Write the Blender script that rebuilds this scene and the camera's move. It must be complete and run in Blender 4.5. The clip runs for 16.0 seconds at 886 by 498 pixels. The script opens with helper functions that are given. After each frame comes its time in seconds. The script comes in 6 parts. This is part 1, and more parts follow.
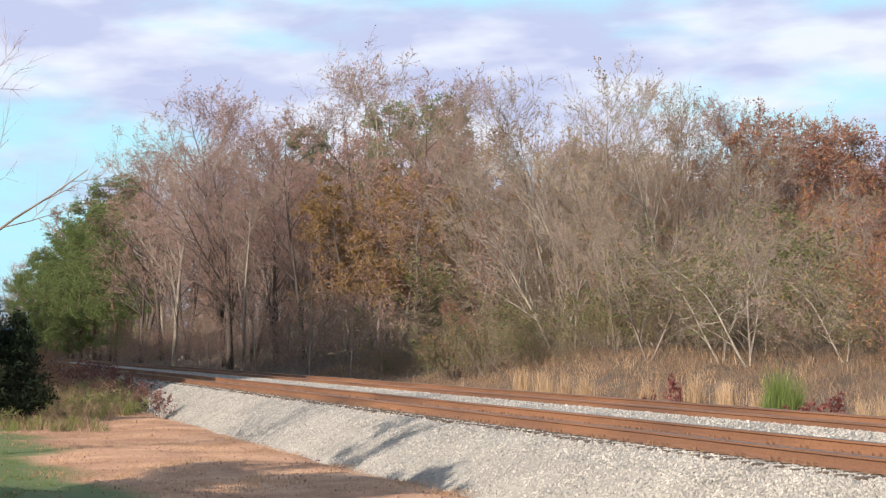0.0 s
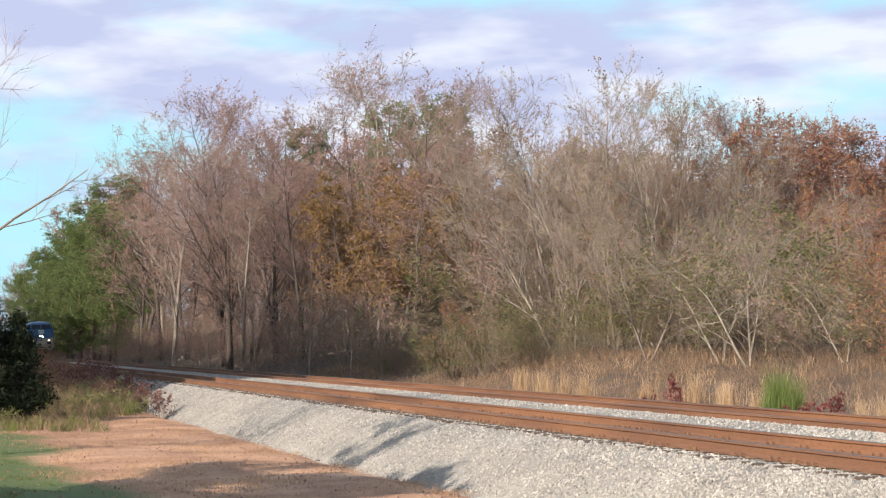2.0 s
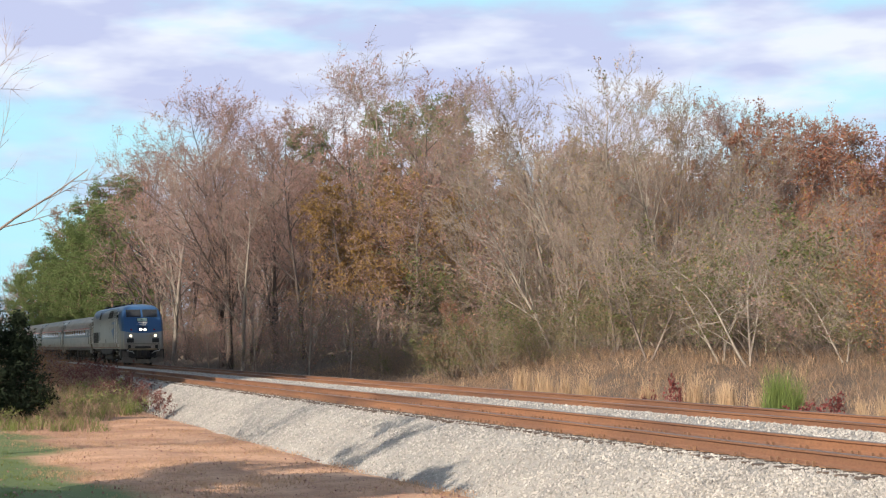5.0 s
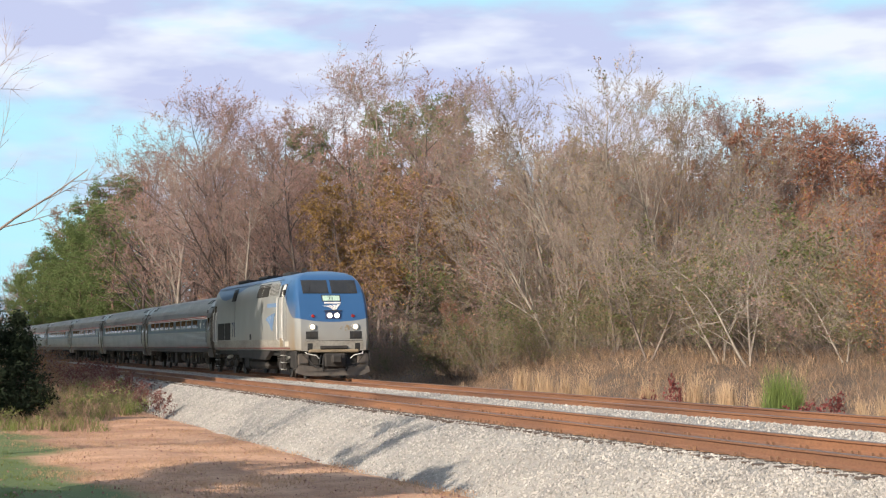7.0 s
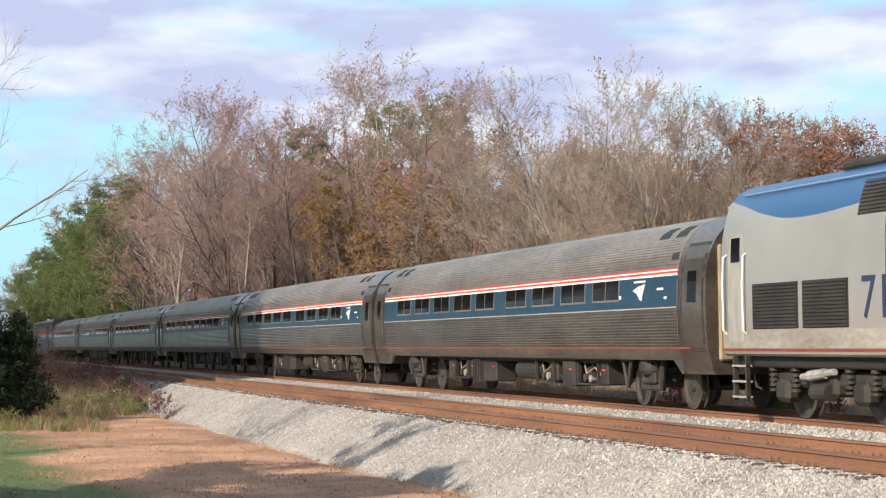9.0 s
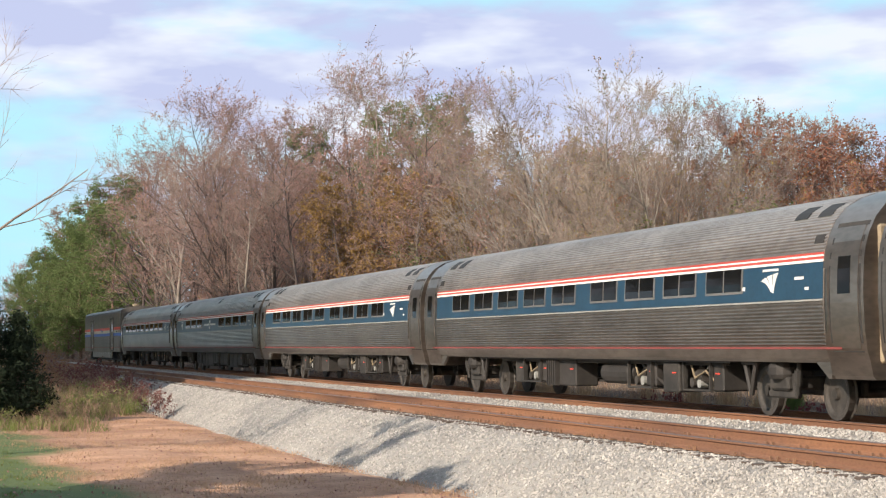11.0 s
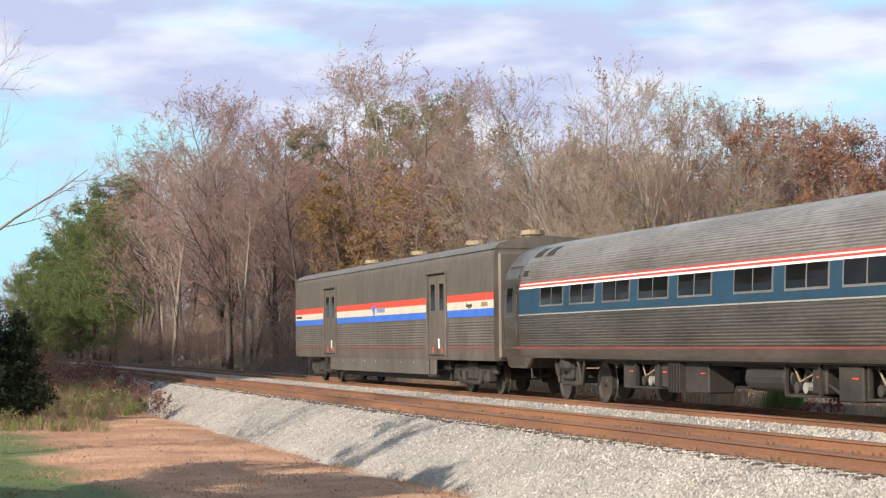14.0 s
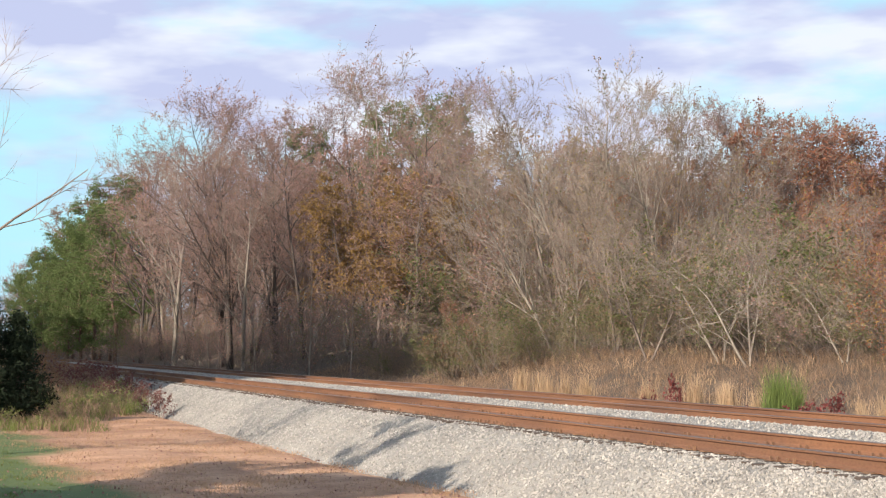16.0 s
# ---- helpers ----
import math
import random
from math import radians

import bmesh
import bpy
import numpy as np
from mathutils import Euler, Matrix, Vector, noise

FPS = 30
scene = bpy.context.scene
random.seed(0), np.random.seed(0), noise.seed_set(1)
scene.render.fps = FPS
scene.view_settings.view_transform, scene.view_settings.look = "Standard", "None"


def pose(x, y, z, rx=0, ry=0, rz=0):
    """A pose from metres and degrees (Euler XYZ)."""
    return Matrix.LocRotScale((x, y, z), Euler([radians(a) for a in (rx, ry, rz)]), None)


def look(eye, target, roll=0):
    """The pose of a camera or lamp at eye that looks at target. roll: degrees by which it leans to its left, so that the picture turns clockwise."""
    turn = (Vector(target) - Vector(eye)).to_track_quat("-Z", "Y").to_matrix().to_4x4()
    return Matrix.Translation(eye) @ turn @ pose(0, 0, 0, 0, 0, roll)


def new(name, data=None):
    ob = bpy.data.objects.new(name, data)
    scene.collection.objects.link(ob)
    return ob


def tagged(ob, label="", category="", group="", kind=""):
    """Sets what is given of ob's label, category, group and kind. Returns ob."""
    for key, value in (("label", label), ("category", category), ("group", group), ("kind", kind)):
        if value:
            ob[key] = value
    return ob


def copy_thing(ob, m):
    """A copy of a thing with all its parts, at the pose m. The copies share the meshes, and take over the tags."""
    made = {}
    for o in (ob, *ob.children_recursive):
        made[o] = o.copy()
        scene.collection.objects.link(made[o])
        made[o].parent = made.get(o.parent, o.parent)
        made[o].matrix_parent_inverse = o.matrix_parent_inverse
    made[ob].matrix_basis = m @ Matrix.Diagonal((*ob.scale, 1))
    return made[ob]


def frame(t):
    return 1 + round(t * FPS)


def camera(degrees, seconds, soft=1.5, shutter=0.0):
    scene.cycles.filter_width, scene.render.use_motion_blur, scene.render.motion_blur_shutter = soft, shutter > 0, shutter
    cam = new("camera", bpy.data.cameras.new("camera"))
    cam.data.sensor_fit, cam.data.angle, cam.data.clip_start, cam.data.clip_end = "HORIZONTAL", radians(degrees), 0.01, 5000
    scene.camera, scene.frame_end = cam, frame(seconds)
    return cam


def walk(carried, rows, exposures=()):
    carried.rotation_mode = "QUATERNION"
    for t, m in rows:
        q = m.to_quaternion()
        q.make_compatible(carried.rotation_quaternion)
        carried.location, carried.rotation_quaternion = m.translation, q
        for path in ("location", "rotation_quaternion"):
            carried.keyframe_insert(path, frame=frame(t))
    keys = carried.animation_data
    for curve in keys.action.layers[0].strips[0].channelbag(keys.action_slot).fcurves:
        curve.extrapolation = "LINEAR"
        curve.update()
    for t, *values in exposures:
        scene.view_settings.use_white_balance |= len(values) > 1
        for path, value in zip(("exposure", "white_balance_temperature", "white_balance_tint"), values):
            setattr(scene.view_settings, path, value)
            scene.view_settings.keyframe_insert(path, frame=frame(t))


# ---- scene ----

# ---------------------------------------------------------------- camera
cam = camera(27.15, 16.0, soft=1.2)
EYE = (0.0, 0.0, 1.424)
VIEW = look(EYE, (-95.897, 27.902, 6.446), -0.6055)
walk(cam, [(0.0, VIEW), (16.0, VIEW)], [(0.0, 0.14), (16.0, 0.14)])

# ---------------------------------------------------------------- world, sun
SUN_TO = Vector((0.48, -0.76, 0.47)).normalized()
world = bpy.data.worlds.new("sky")
scene.world = world
world.use_nodes = True
wn = world.node_tree
wn.nodes.clear()
sky = wn.nodes.new("ShaderNodeTexSky")
sky.sky_type = "NISHITA"
sky.sun_disc = False
sky.sun_elevation = math.asin(SUN_TO.z)
sky.sun_rotation = math.atan2(SUN_TO.x, SUN_TO.y)
sky.air_density, sky.dust_density, sky.ozone_density = 1.0, 1.2, 1.0
bg = wn.nodes.new("ShaderNodeBackground")
bg.inputs["Strength"].default_value = 0.15
wout = wn.nodes.new("ShaderNodeOutputWorld")
wn.links.new(sky.outputs[0], bg.inputs[0])
wn.links.new(bg.outputs[0], wout.inputs[0])
sun_data = bpy.data.lights.new("sun", "SUN")
sun_data.energy, sun_data.angle, sun_data.color = 5.8, radians(0.6), (1.0, 0.885, 0.75)
sun = new("sun", sun_data)
sun.matrix_basis = look(SUN_TO * 60, (0, 0, 0))

# ---------------------------------------------------------------- materials
def mat(name, c1, c2=None, scale=3.0, rough=0.8, metal=0.0, bump=0.0, fine=40.0, stretch=(1, 1, 1), rand=0.0, island=False,
        trans=0.0, spec=0.5, dark=0.0):
    """Two colours mixed by a broad noise, fine grain over it, and relief."""
    m = bpy.data.materials.new(name)
    m.use_nodes = True
    nt = m.node_tree
    n, ln = nt.nodes, nt.links
    b = n["Principled BSDF"]
    b.inputs["Roughness"].default_value, b.inputs["Metallic"].default_value = rough, metal
    b.inputs["Specular IOR Level"].default_value = spec
    if trans:
        b.inputs["Subsurface Weight"].default_value = 0.0
    c2 = c2 or tuple(v * 0.75 for v in c1)
    co = n.new("ShaderNodeTexCoord")
    mp = n.new("ShaderNodeMapping")
    mp.inputs["Scale"].default_value = stretch
    ln.new(co.outputs["Object"], mp.inputs[0])
    big, small = n.new("ShaderNodeTexNoise"), n.new("ShaderNodeTexNoise")
    big.inputs["Scale"].default_value, big.inputs["Detail"].default_value = scale, 5
    small.inputs["Scale"].default_value, small.inputs["Detail"].default_value = fine, 3
    ln.new(mp.outputs[0], big.inputs["Vector"])
    ln.new(mp.outputs[0], small.inputs["Vector"])
    ramp = n.new("ShaderNodeMapRange")
    ramp.inputs["From Min"].default_value, ramp.inputs["From Max"].default_value = 0.35, 0.65
    ln.new(big.outputs["Fac"], ramp.inputs["Value"])
    fac = ramp.outputs[0]
    if rand:
        src = n.new("ShaderNodeNewGeometry") if island else n.new("ShaderNodeObjectInfo")
        mixf = n.new("ShaderNodeMix")
        mixf.inputs["Factor"].default_value = rand
        ln.new(fac, mixf.inputs["A"])
        ln.new(src.outputs["Random Per Island" if island else "Random"], mixf.inputs["B"])
        fac = mixf.outputs["Result"]
    mix = n.new("ShaderNodeMix")
    mix.data_type = "RGBA"
    mix.inputs["A"].default_value, mix.inputs["B"].default_value = (*c1, 1), (*c2, 1)
    ln.new(fac, mix.inputs["Factor"])
    grain = n.new("ShaderNodeMix")
    grain.data_type, grain.blend_type = "RGBA", "MULTIPLY"
    grain.inputs["Factor"].default_value = 0.5
    gr = n.new("ShaderNodeMapRange")
    gr.inputs["From Min"].default_value, gr.inputs["From Max"].default_value = 0.3, 0.6
    gr.inputs["To Min"].default_value = 0.5 - dark
    ln.new(small.outputs["Fac"], gr.inputs["Value"])
    ln.new(mix.outputs["Result"], grain.inputs["A"])
    ln.new(gr.outputs[0], grain.inputs["B"])
    ln.new(grain.outputs["Result"], b.inputs["Base Color"])
    if bump:
        bp = n.new("ShaderNodeBump")
        bp.inputs["Strength"].default_value, bp.inputs["Distance"].default_value = 0.6, bump
        ln.new(small.outputs["Fac"], bp.inputs["Height"])
        ln.new(bp.outputs[0], b.inputs["Normal"])
    if trans:
        tr = n.new("ShaderNodeBsdfTranslucent")
        ln.new(grain.outputs["Result"], tr.inputs["Color"])
        ms = n.new("ShaderNodeMixShader")
        ms.inputs[0].default_value = trans
        ln.new(b.outputs[0], ms.inputs[1])
        ln.new(tr.outputs[0], ms.inputs[2])
        ln.new(ms.outputs[0], n["Material Output"].inputs["Surface"])
    return m


def glow(name, color, strength):
    m = bpy.data.materials.new(name)
    m.use_nodes = True
    b = m.node_tree.nodes["Principled BSDF"]
    b.inputs["Base Color"].default_value = (*color, 1)
    b.inputs["Emission Color"].default_value = (*color, 1)
    b.inputs["Emission Strength"].default_value = strength
    return m


M = {}
M["ballast"] = mat("ballast", (0.40, 0.372, 0.33), (0.275, 0.255, 0.23), 0.8, 0.9, bump=0.06, fine=22)
M["stone"] = mat("stone", (0.55, 0.513, 0.462), (0.22, 0.208, 0.193), 0.9, 0.9, rand=0.7, island=True, bump=0.01, fine=30)
M["rustbed"] = mat("rustbed", (0.27, 0.15, 0.085), (0.19, 0.105, 0.065), 1.2, 0.9, bump=0.04, fine=20)
M["rust"] = mat("rust", (0.25, 0.118, 0.06), (0.15, 0.072, 0.043), 0.45, 0.75, bump=0.004, fine=35, stretch=(0.4, 1, 1))
M["railhead"] = mat("railhead", (0.19, 0.14, 0.125), (0.14, 0.10, 0.09), 2, 0.5, metal=0.5)
M["tie"] = mat("tie", (0.12, 0.085, 0.065), (0.07, 0.055, 0.045), 3, 0.9, bump=0.01, fine=30, stretch=(1, 0.2, 1), rand=0.5)
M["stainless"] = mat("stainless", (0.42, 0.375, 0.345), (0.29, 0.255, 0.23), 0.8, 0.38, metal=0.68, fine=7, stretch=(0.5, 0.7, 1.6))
# darker, browner steel for the lower body, the end sections and the doors
M["darksteel"] = mat("darksteel", (0.29, 0.246, 0.212), (0.18, 0.148, 0.125), 0.8, 0.33, metal=0.84, fine=7, stretch=(0.5, 0.7, 1.6))
M["bagside"] = mat("bagside", (0.185, 0.16, 0.138), (0.135, 0.115, 0.098), 0.7, 0.5, metal=0.4, fine=5, stretch=(1, 1, 0.4))
M["blueband"] = mat("blueband", (0.016, 0.056, 0.10), (0.013, 0.044, 0.08), 1.5, 0.35, fine=12)
M["blue"] = mat("blue", (0.055, 0.15, 0.33), (0.045, 0.12, 0.26), 1.2, 0.32, fine=10)
M["silver"] = mat("silver", (0.40, 0.395, 0.37), (0.32, 0.315, 0.29), 0.9, 0.42, metal=0.1, fine=7, stretch=(1, 1, 0.25))
M["grime"] = mat("grime", (0.345, 0.325, 0.285), (0.25, 0.228, 0.195), 1.1, 0.6, metal=0.05, fine=9, stretch=(0.6, 1, 1.5))
M["white"] = mat("white", (0.78, 0.76, 0.72), (0.66, 0.64, 0.6), 2, 0.5)
M["cream"] = mat("cream", (0.60, 0.565, 0.48), (0.52, 0.485, 0.41), 2, 0.5)
M["red"] = mat("red", (0.50, 0.07, 0.05), (0.40, 0.06, 0.045), 2, 0.5)
M["fadedred"] = mat("fadedred", (0.25, 0.058, 0.052), (0.18, 0.05, 0.045), 1.2, 0.55)
M["orange"] = mat("orange", (0.80, 0.075, 0.045), (0.70, 0.065, 0.04), 2, 0.5)
M["brightblue"] = mat("brightblue", (0.05, 0.16, 0.62), (0.04, 0.13, 0.5), 2, 0.5)
M["decal"] = mat("decal", (0.17, 0.27, 0.44), (0.14, 0.23, 0.38), 2, 0.5)
M["darkblue"] = mat("darkblue", (0.025, 0.04, 0.10), (0.02, 0.03, 0.08), 2, 0.5)
M["under"] = mat("under", (0.045, 0.039, 0.034), (0.02, 0.018, 0.016), 2.5, 0.8, bump=0.006, fine=14)
M["tank"] = mat("tank", (0.040, 0.034, 0.030), (0.02, 0.017, 0.015), 1.5, 0.7, fine=9)
M["black"] = mat("black", (0.025, 0.024, 0.023), (0.015, 0.015, 0.015), 2, 0.7)
M["rubber"] = mat("rubber", (0.10, 0.085, 0.07), (0.06, 0.05, 0.045), 3, 0.8)
M["tan"] = mat("tan", (0.30, 0.235, 0.15), (0.22, 0.17, 0.11), 2, 0.7)
M["glass"] = mat("glass", (0.010, 0.011, 0.012), (0.006, 0.007, 0.008), 2, 0.06, spec=0.10)
M["windscreen"] = mat("windscreen", (0.045, 0.048, 0.05), (0.03, 0.032, 0.035), 2, 0.12, spec=0.5)
M["wheel"] = mat("wheel", (0.095, 0.083, 0.073), (0.055, 0.048, 0.042), 4, 0.55, metal=0.4)
M["lamp"] = glow("lamp", (1.0, 0.94, 0.82), 6.0)
M["ditchlamp"] = glow("ditchlamp", (1.0, 0.86, 0.62), 2.2)
M["redlens"] = mat("redlens", (0.30, 0.02, 0.02), (0.2, 0.015, 0.015), 5, 0.2)
M["bark"] = mat("bark", (0.30, 0.245, 0.21), (0.16, 0.125, 0.107), 3, 0.95, bump=0.02, fine=25, stretch=(1, 1, 0.25))
M["palebark"] = mat("palebark", (0.44, 0.385, 0.32), (0.20, 0.165, 0.14), 2.5, 0.9, bump=0.01, fine=20, stretch=(1, 1, 0.3))
M["darkbark"] = mat("darkbark", (0.13, 0.10, 0.085), (0.07, 0.055, 0.05), 3, 0.95, bump=0.02, fine=25, stretch=(1, 1, 0.25))
M["pinebark"] = mat("pinebark", (0.20, 0.12, 0.085), (0.12, 0.08, 0.06), 3, 0.95, bump=0.02, fine=15)


def leafmat(name, a, b, trans=0.3):
    return mat(name, a, b, 0.45, 0.7, rand=0.65, island=True, trans=trans, fine=5, spec=0.2)


M["twig"] = mat("twig", (0.41, 0.29, 0.255), (0.17, 0.115, 0.105), 0.5, 0.95, rand=0.5, island=True)
M["paletwig"] = mat("paletwig", (0.43, 0.35, 0.285), (0.16, 0.125, 0.108), 0.5, 0.95, rand=0.5, island=True)
M["olivetwig"] = mat("olivetwig", (0.30, 0.26, 0.165), (0.145, 0.125, 0.08), 0.5, 0.95, rand=0.5, island=True)
M["leaf_pink"] = leafmat("leaf_pink", (0.56, 0.32, 0.26), (0.24, 0.13, 0.11))
M["leaf_olive"] = leafmat("leaf_olive", (0.46, 0.285, 0.10), (0.20, 0.125, 0.05))
M["leaf_red"] = leafmat("leaf_red", (0.42, 0.165, 0.10), (0.28, 0.13, 0.08))
M["leaf_crimson"] = leafmat("leaf_crimson", (0.30, 0.085, 0.075), (0.17, 0.055, 0.05))
M["leaf_plum"] = leafmat("leaf_plum", (0.24, 0.10, 0.085), (0.14, 0.065, 0.06))
M["leaf_herb"] = leafmat("leaf_herb", (0.30, 0.33, 0.11), (0.19, 0.21, 0.075))
M["leaf_green"] = leafmat("leaf_green", (0.225, 0.24, 0.09), (0.105, 0.115, 0.045))
M["leaf_lime"] = leafmat("leaf_lime", (0.23, 0.29, 0.085), (0.15, 0.20, 0.06))
M["leaf_yellow"] = leafmat("leaf_yellow", (0.45, 0.33, 0.08), (0.28, 0.24, 0.07))
M["leaf_brown"] = leafmat("leaf_brown", (0.44, 0.29, 0.20), (0.18, 0.115, 0.09))
M["needle"] = leafmat("needle", (0.25, 0.31, 0.115), (0.10, 0.135, 0.05), 0.4)
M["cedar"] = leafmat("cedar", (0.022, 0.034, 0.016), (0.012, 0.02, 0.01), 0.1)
M["straw"] = leafmat("straw", (0.70, 0.50, 0.32), (0.48, 0.33, 0.20))
M["weed"] = leafmat("weed", (0.46, 0.315, 0.21), (0.25, 0.165, 0.115))
M["turf"] = leafmat("turf", (0.17, 0.235, 0.06), (0.20, 0.20, 0.07))
M["drygrass"] = leafmat("drygrass", (0.60, 0.395, 0.235), (0.38, 0.228, 0.138))
M["soil"] = mat("soil", (0.15, 0.105, 0.072), (0.09, 0.065, 0.048), 0.35, 0.95, bump=0.05, fine=9)


def lawn_material():
    """Dry autumn grass with green patches towards the camera's side."""
    m = mat("lawn", (0.60, 0.35, 0.215), (0.35, 0.18, 0.108), 0.55, 0.95, bump=0.06, fine=7)
    n, ln = m.node_tree.nodes, m.node_tree.links
    old = n["Principled BSDF"].inputs["Base Color"].links[0].from_socket
    noi = n.new("ShaderNodeTexNoise")
    noi.inputs["Scale"].default_value, noi.inputs["Detail"].default_value = 0.28, 4
    co = n.new("ShaderNodeTexCoord")
    ln.new(co.outputs["Object"], noi.inputs["Vector"])
    sep = n.new("ShaderNodeSeparateXYZ")
    ln.new(co.outputs["Object"], sep.inputs[0])
    grad = n.new("ShaderNodeMapRange")
    grad.inputs["From Min"].default_value, grad.inputs["From Max"].default_value = 5.0, 2.1
    grad.inputs["To Min"].default_value, grad.inputs["To Max"].default_value = -0.45, 0.28
    ln.new(sep.outputs["Y"], grad.inputs["Value"])
    add = n.new("ShaderNodeMath")
    ln.new(noi.outputs["Fac"], add.inputs[0])
    ln.new(grad.outputs[0], add.inputs[1])
    st = n.new("ShaderNodeMapRange")
    st.inputs["From Min"].default_value, st.inputs["From Max"].default_value = 0.42, 0.62
    ln.new(add.outputs[0], st.inputs["Value"])
    mix = n.new("ShaderNodeMix")
    mix.data_type = "RGBA"
    mix.inputs["B"].default_value = (0.10, 0.135, 0.038, 1)
    ln.new(st.outputs[0], mix.inputs["Factor"])
    ln.new(old, mix.inputs["A"])
    ln.new(mix.outputs["Result"], n["Principled BSDF"].inputs["Base Color"])
    return m


M["lawn"] = lawn_material()


# ---------------------------------------------------------------- mesh helpers
class Shape:
    """Vertices and faces of one mesh, gathered piece by piece."""

    def __init__(self):
        self.v, self.f = [], []

    def add(self, verts, faces):
        k = len(self.v)
        self.v.extend(verts)
        self.f.extend(tuple(i + k for i in f) for f in faces)
        return self

    def box(self, x0, x1, y0, y1, z0, z1, c=0.0):
        """A box, its edges chamfered by c."""
        if not c:
            return self.add([(x, y, z) for x in (x0, x1) for y in (y0, y1) for z in (z0, z1)],
                            [(0, 1, 3, 2), (4, 6, 7, 5), (0, 4, 5, 1), (2, 3, 7, 6), (0, 2, 6, 4), (1, 5, 7, 3)])
        c = min(c, (x1 - x0) * 0.45, (y1 - y0) * 0.45, (z1 - z0) * 0.45)
        vs, idx = [], {}
        for i, (x, sx) in enumerate(((x0, 1), (x1, -1))):
            for j, (y, sy) in enumerate(((y0, 1), (y1, -1))):
                for k, (z, sz) in enumerate(((z0, 1), (z1, -1))):
                    for a in range(3):
                        idx[i, j, k, a] = len(vs)
                        vs.append((x + sx * c * (a != 0), y + sy * c * (a != 1), z + sz * c * (a != 2)))
        fs = []
        for s in (0, 1):
            for a in range(3):
                q = [(0, 0), (0, 1), (1, 1), (1, 0)]
                cyc = [tuple(w[:a] + (s,) + w[a:]) for w in q]
                f = [idx[(*w, a)] for w in cyc]
                fs.append(f if (s ^ (a == 1)) else f[::-1])
        for a in range(3):
            o1, o2 = [b for b in range(3) if b != a]
            for s1 in (0, 1):
                for s2 in (0, 1):
                    lo, hi = [0, 0, 0], [0, 0, 0]
                    lo[o1] = hi[o1] = s1
                    lo[o2] = hi[o2] = s2
                    hi[a] = 1
                    fs.append((idx[(*lo, o1)], idx[(*hi, o1)], idx[(*hi, o2)], idx[(*lo, o2)]))
        for i in (0, 1):
            for j in (0, 1):
                for k in (0, 1):
                    fs.append(tuple(idx[i, j, k, a] for a in range(3)))
        return self.add(vs, fs)

    def prism(self, ring0, ring1, caps=True):
        n = len(ring0)
        fs = [(i, (i + 1) % n, n + (i + 1) % n, n + i) for i in range(n)]
        if caps:
            fs += [tuple(range(n))[::-1], tuple(range(n, 2 * n))]
        return self.add(list(ring0) + list(ring1), fs)

    def cyl(self, p0, p1, r0, r1=None, sides=12, caps=True):
        r1 = r0 if r1 is None else r1
        p0, p1 = Vector(p0), Vector(p1)
        d = (p1 - p0).normalized()
        a = d.orthogonal().normalized()
        b = d.cross(a)
        ang = [2 * math.pi * i / sides for i in range(sides)]
        ring = lambda p, r: [tuple(p + (a * math.cos(t) + b * math.sin(t)) * r) for t in ang]
        return self.prism(ring(p0, r0), ring(p1, r1), caps)

    def tube(self, pts, radii, sides=5):
        vs, fs = [], []
        for i, p in enumerate(pts):
            d = (pts[min(i + 1, len(pts) - 1)] - pts[max(i - 1, 0)]).normalized()
            a = d.cross(Vector((0.31, 0.95, 0.05))).normalized()
            b = d.cross(a)
            for k in range(sides):
                t = 2 * math.pi * k / sides
                vs.append(tuple(p + (a * math.cos(t) + b * math.sin(t)) * radii[i]))
        for i in range(len(pts) - 1):
            for k in range(sides):
                k2 = (k + 1) % sides
                fs.append((i * sides + k, i * sides + k2, (i + 1) * sides + k2, (i + 1) * sides + k))
        return self.add(vs, fs)

    def spike(self, p, q, r):
        """A thin three-sided twig from p to its point q."""
        d = (q - p).normalized()
        a = d.cross(Vector((0.31, 0.95, 0.05))).normalized() * r
        b = d.cross(a)
        k = len(self.v)
        self.v += [tuple(p + a), tuple(p - a * 0.5 + b * 0.87), tuple(p - a * 0.5 - b * 0.87), tuple(q)]
        self.f += [(k, k + 1, k + 3), (k + 1, k + 2, k + 3), (k + 2, k, k + 3)]

    def leaf(self, p, size, rng, flat=0.0, wide=0.38):
        """A bent leaf of two triangles."""
        d = Vector((rng.gauss(0, 1), rng.gauss(0, 1), rng.gauss(0, 1) * (1 - flat))).normalized()
        e = d.orthogonal().normalized()
        e = (Matrix.Rotation(rng.uniform(0, 6.28), 3, d) @ e) * size * wide
        n = d.cross(e) * 0.35
        k = len(self.v)
        self.v += [tuple(p), tuple(p + d * size * 0.5 + e + n), tuple(p + d * size), tuple(p + d * size * 0.5 - e + n)]
        self.f += [(k, k + 1, k + 2), (k, k + 2, k + 3)]

    def mesh(self, name, material, smooth=False):
        me = bpy.data.meshes.new(name)
        me.from_pydata(self.v, [], self.f)
        me.materials.append(material)
        if smooth:
            me.polygons.foreach_set("use_smooth", [True] * len(me.polygons))
        me.update()
        return me


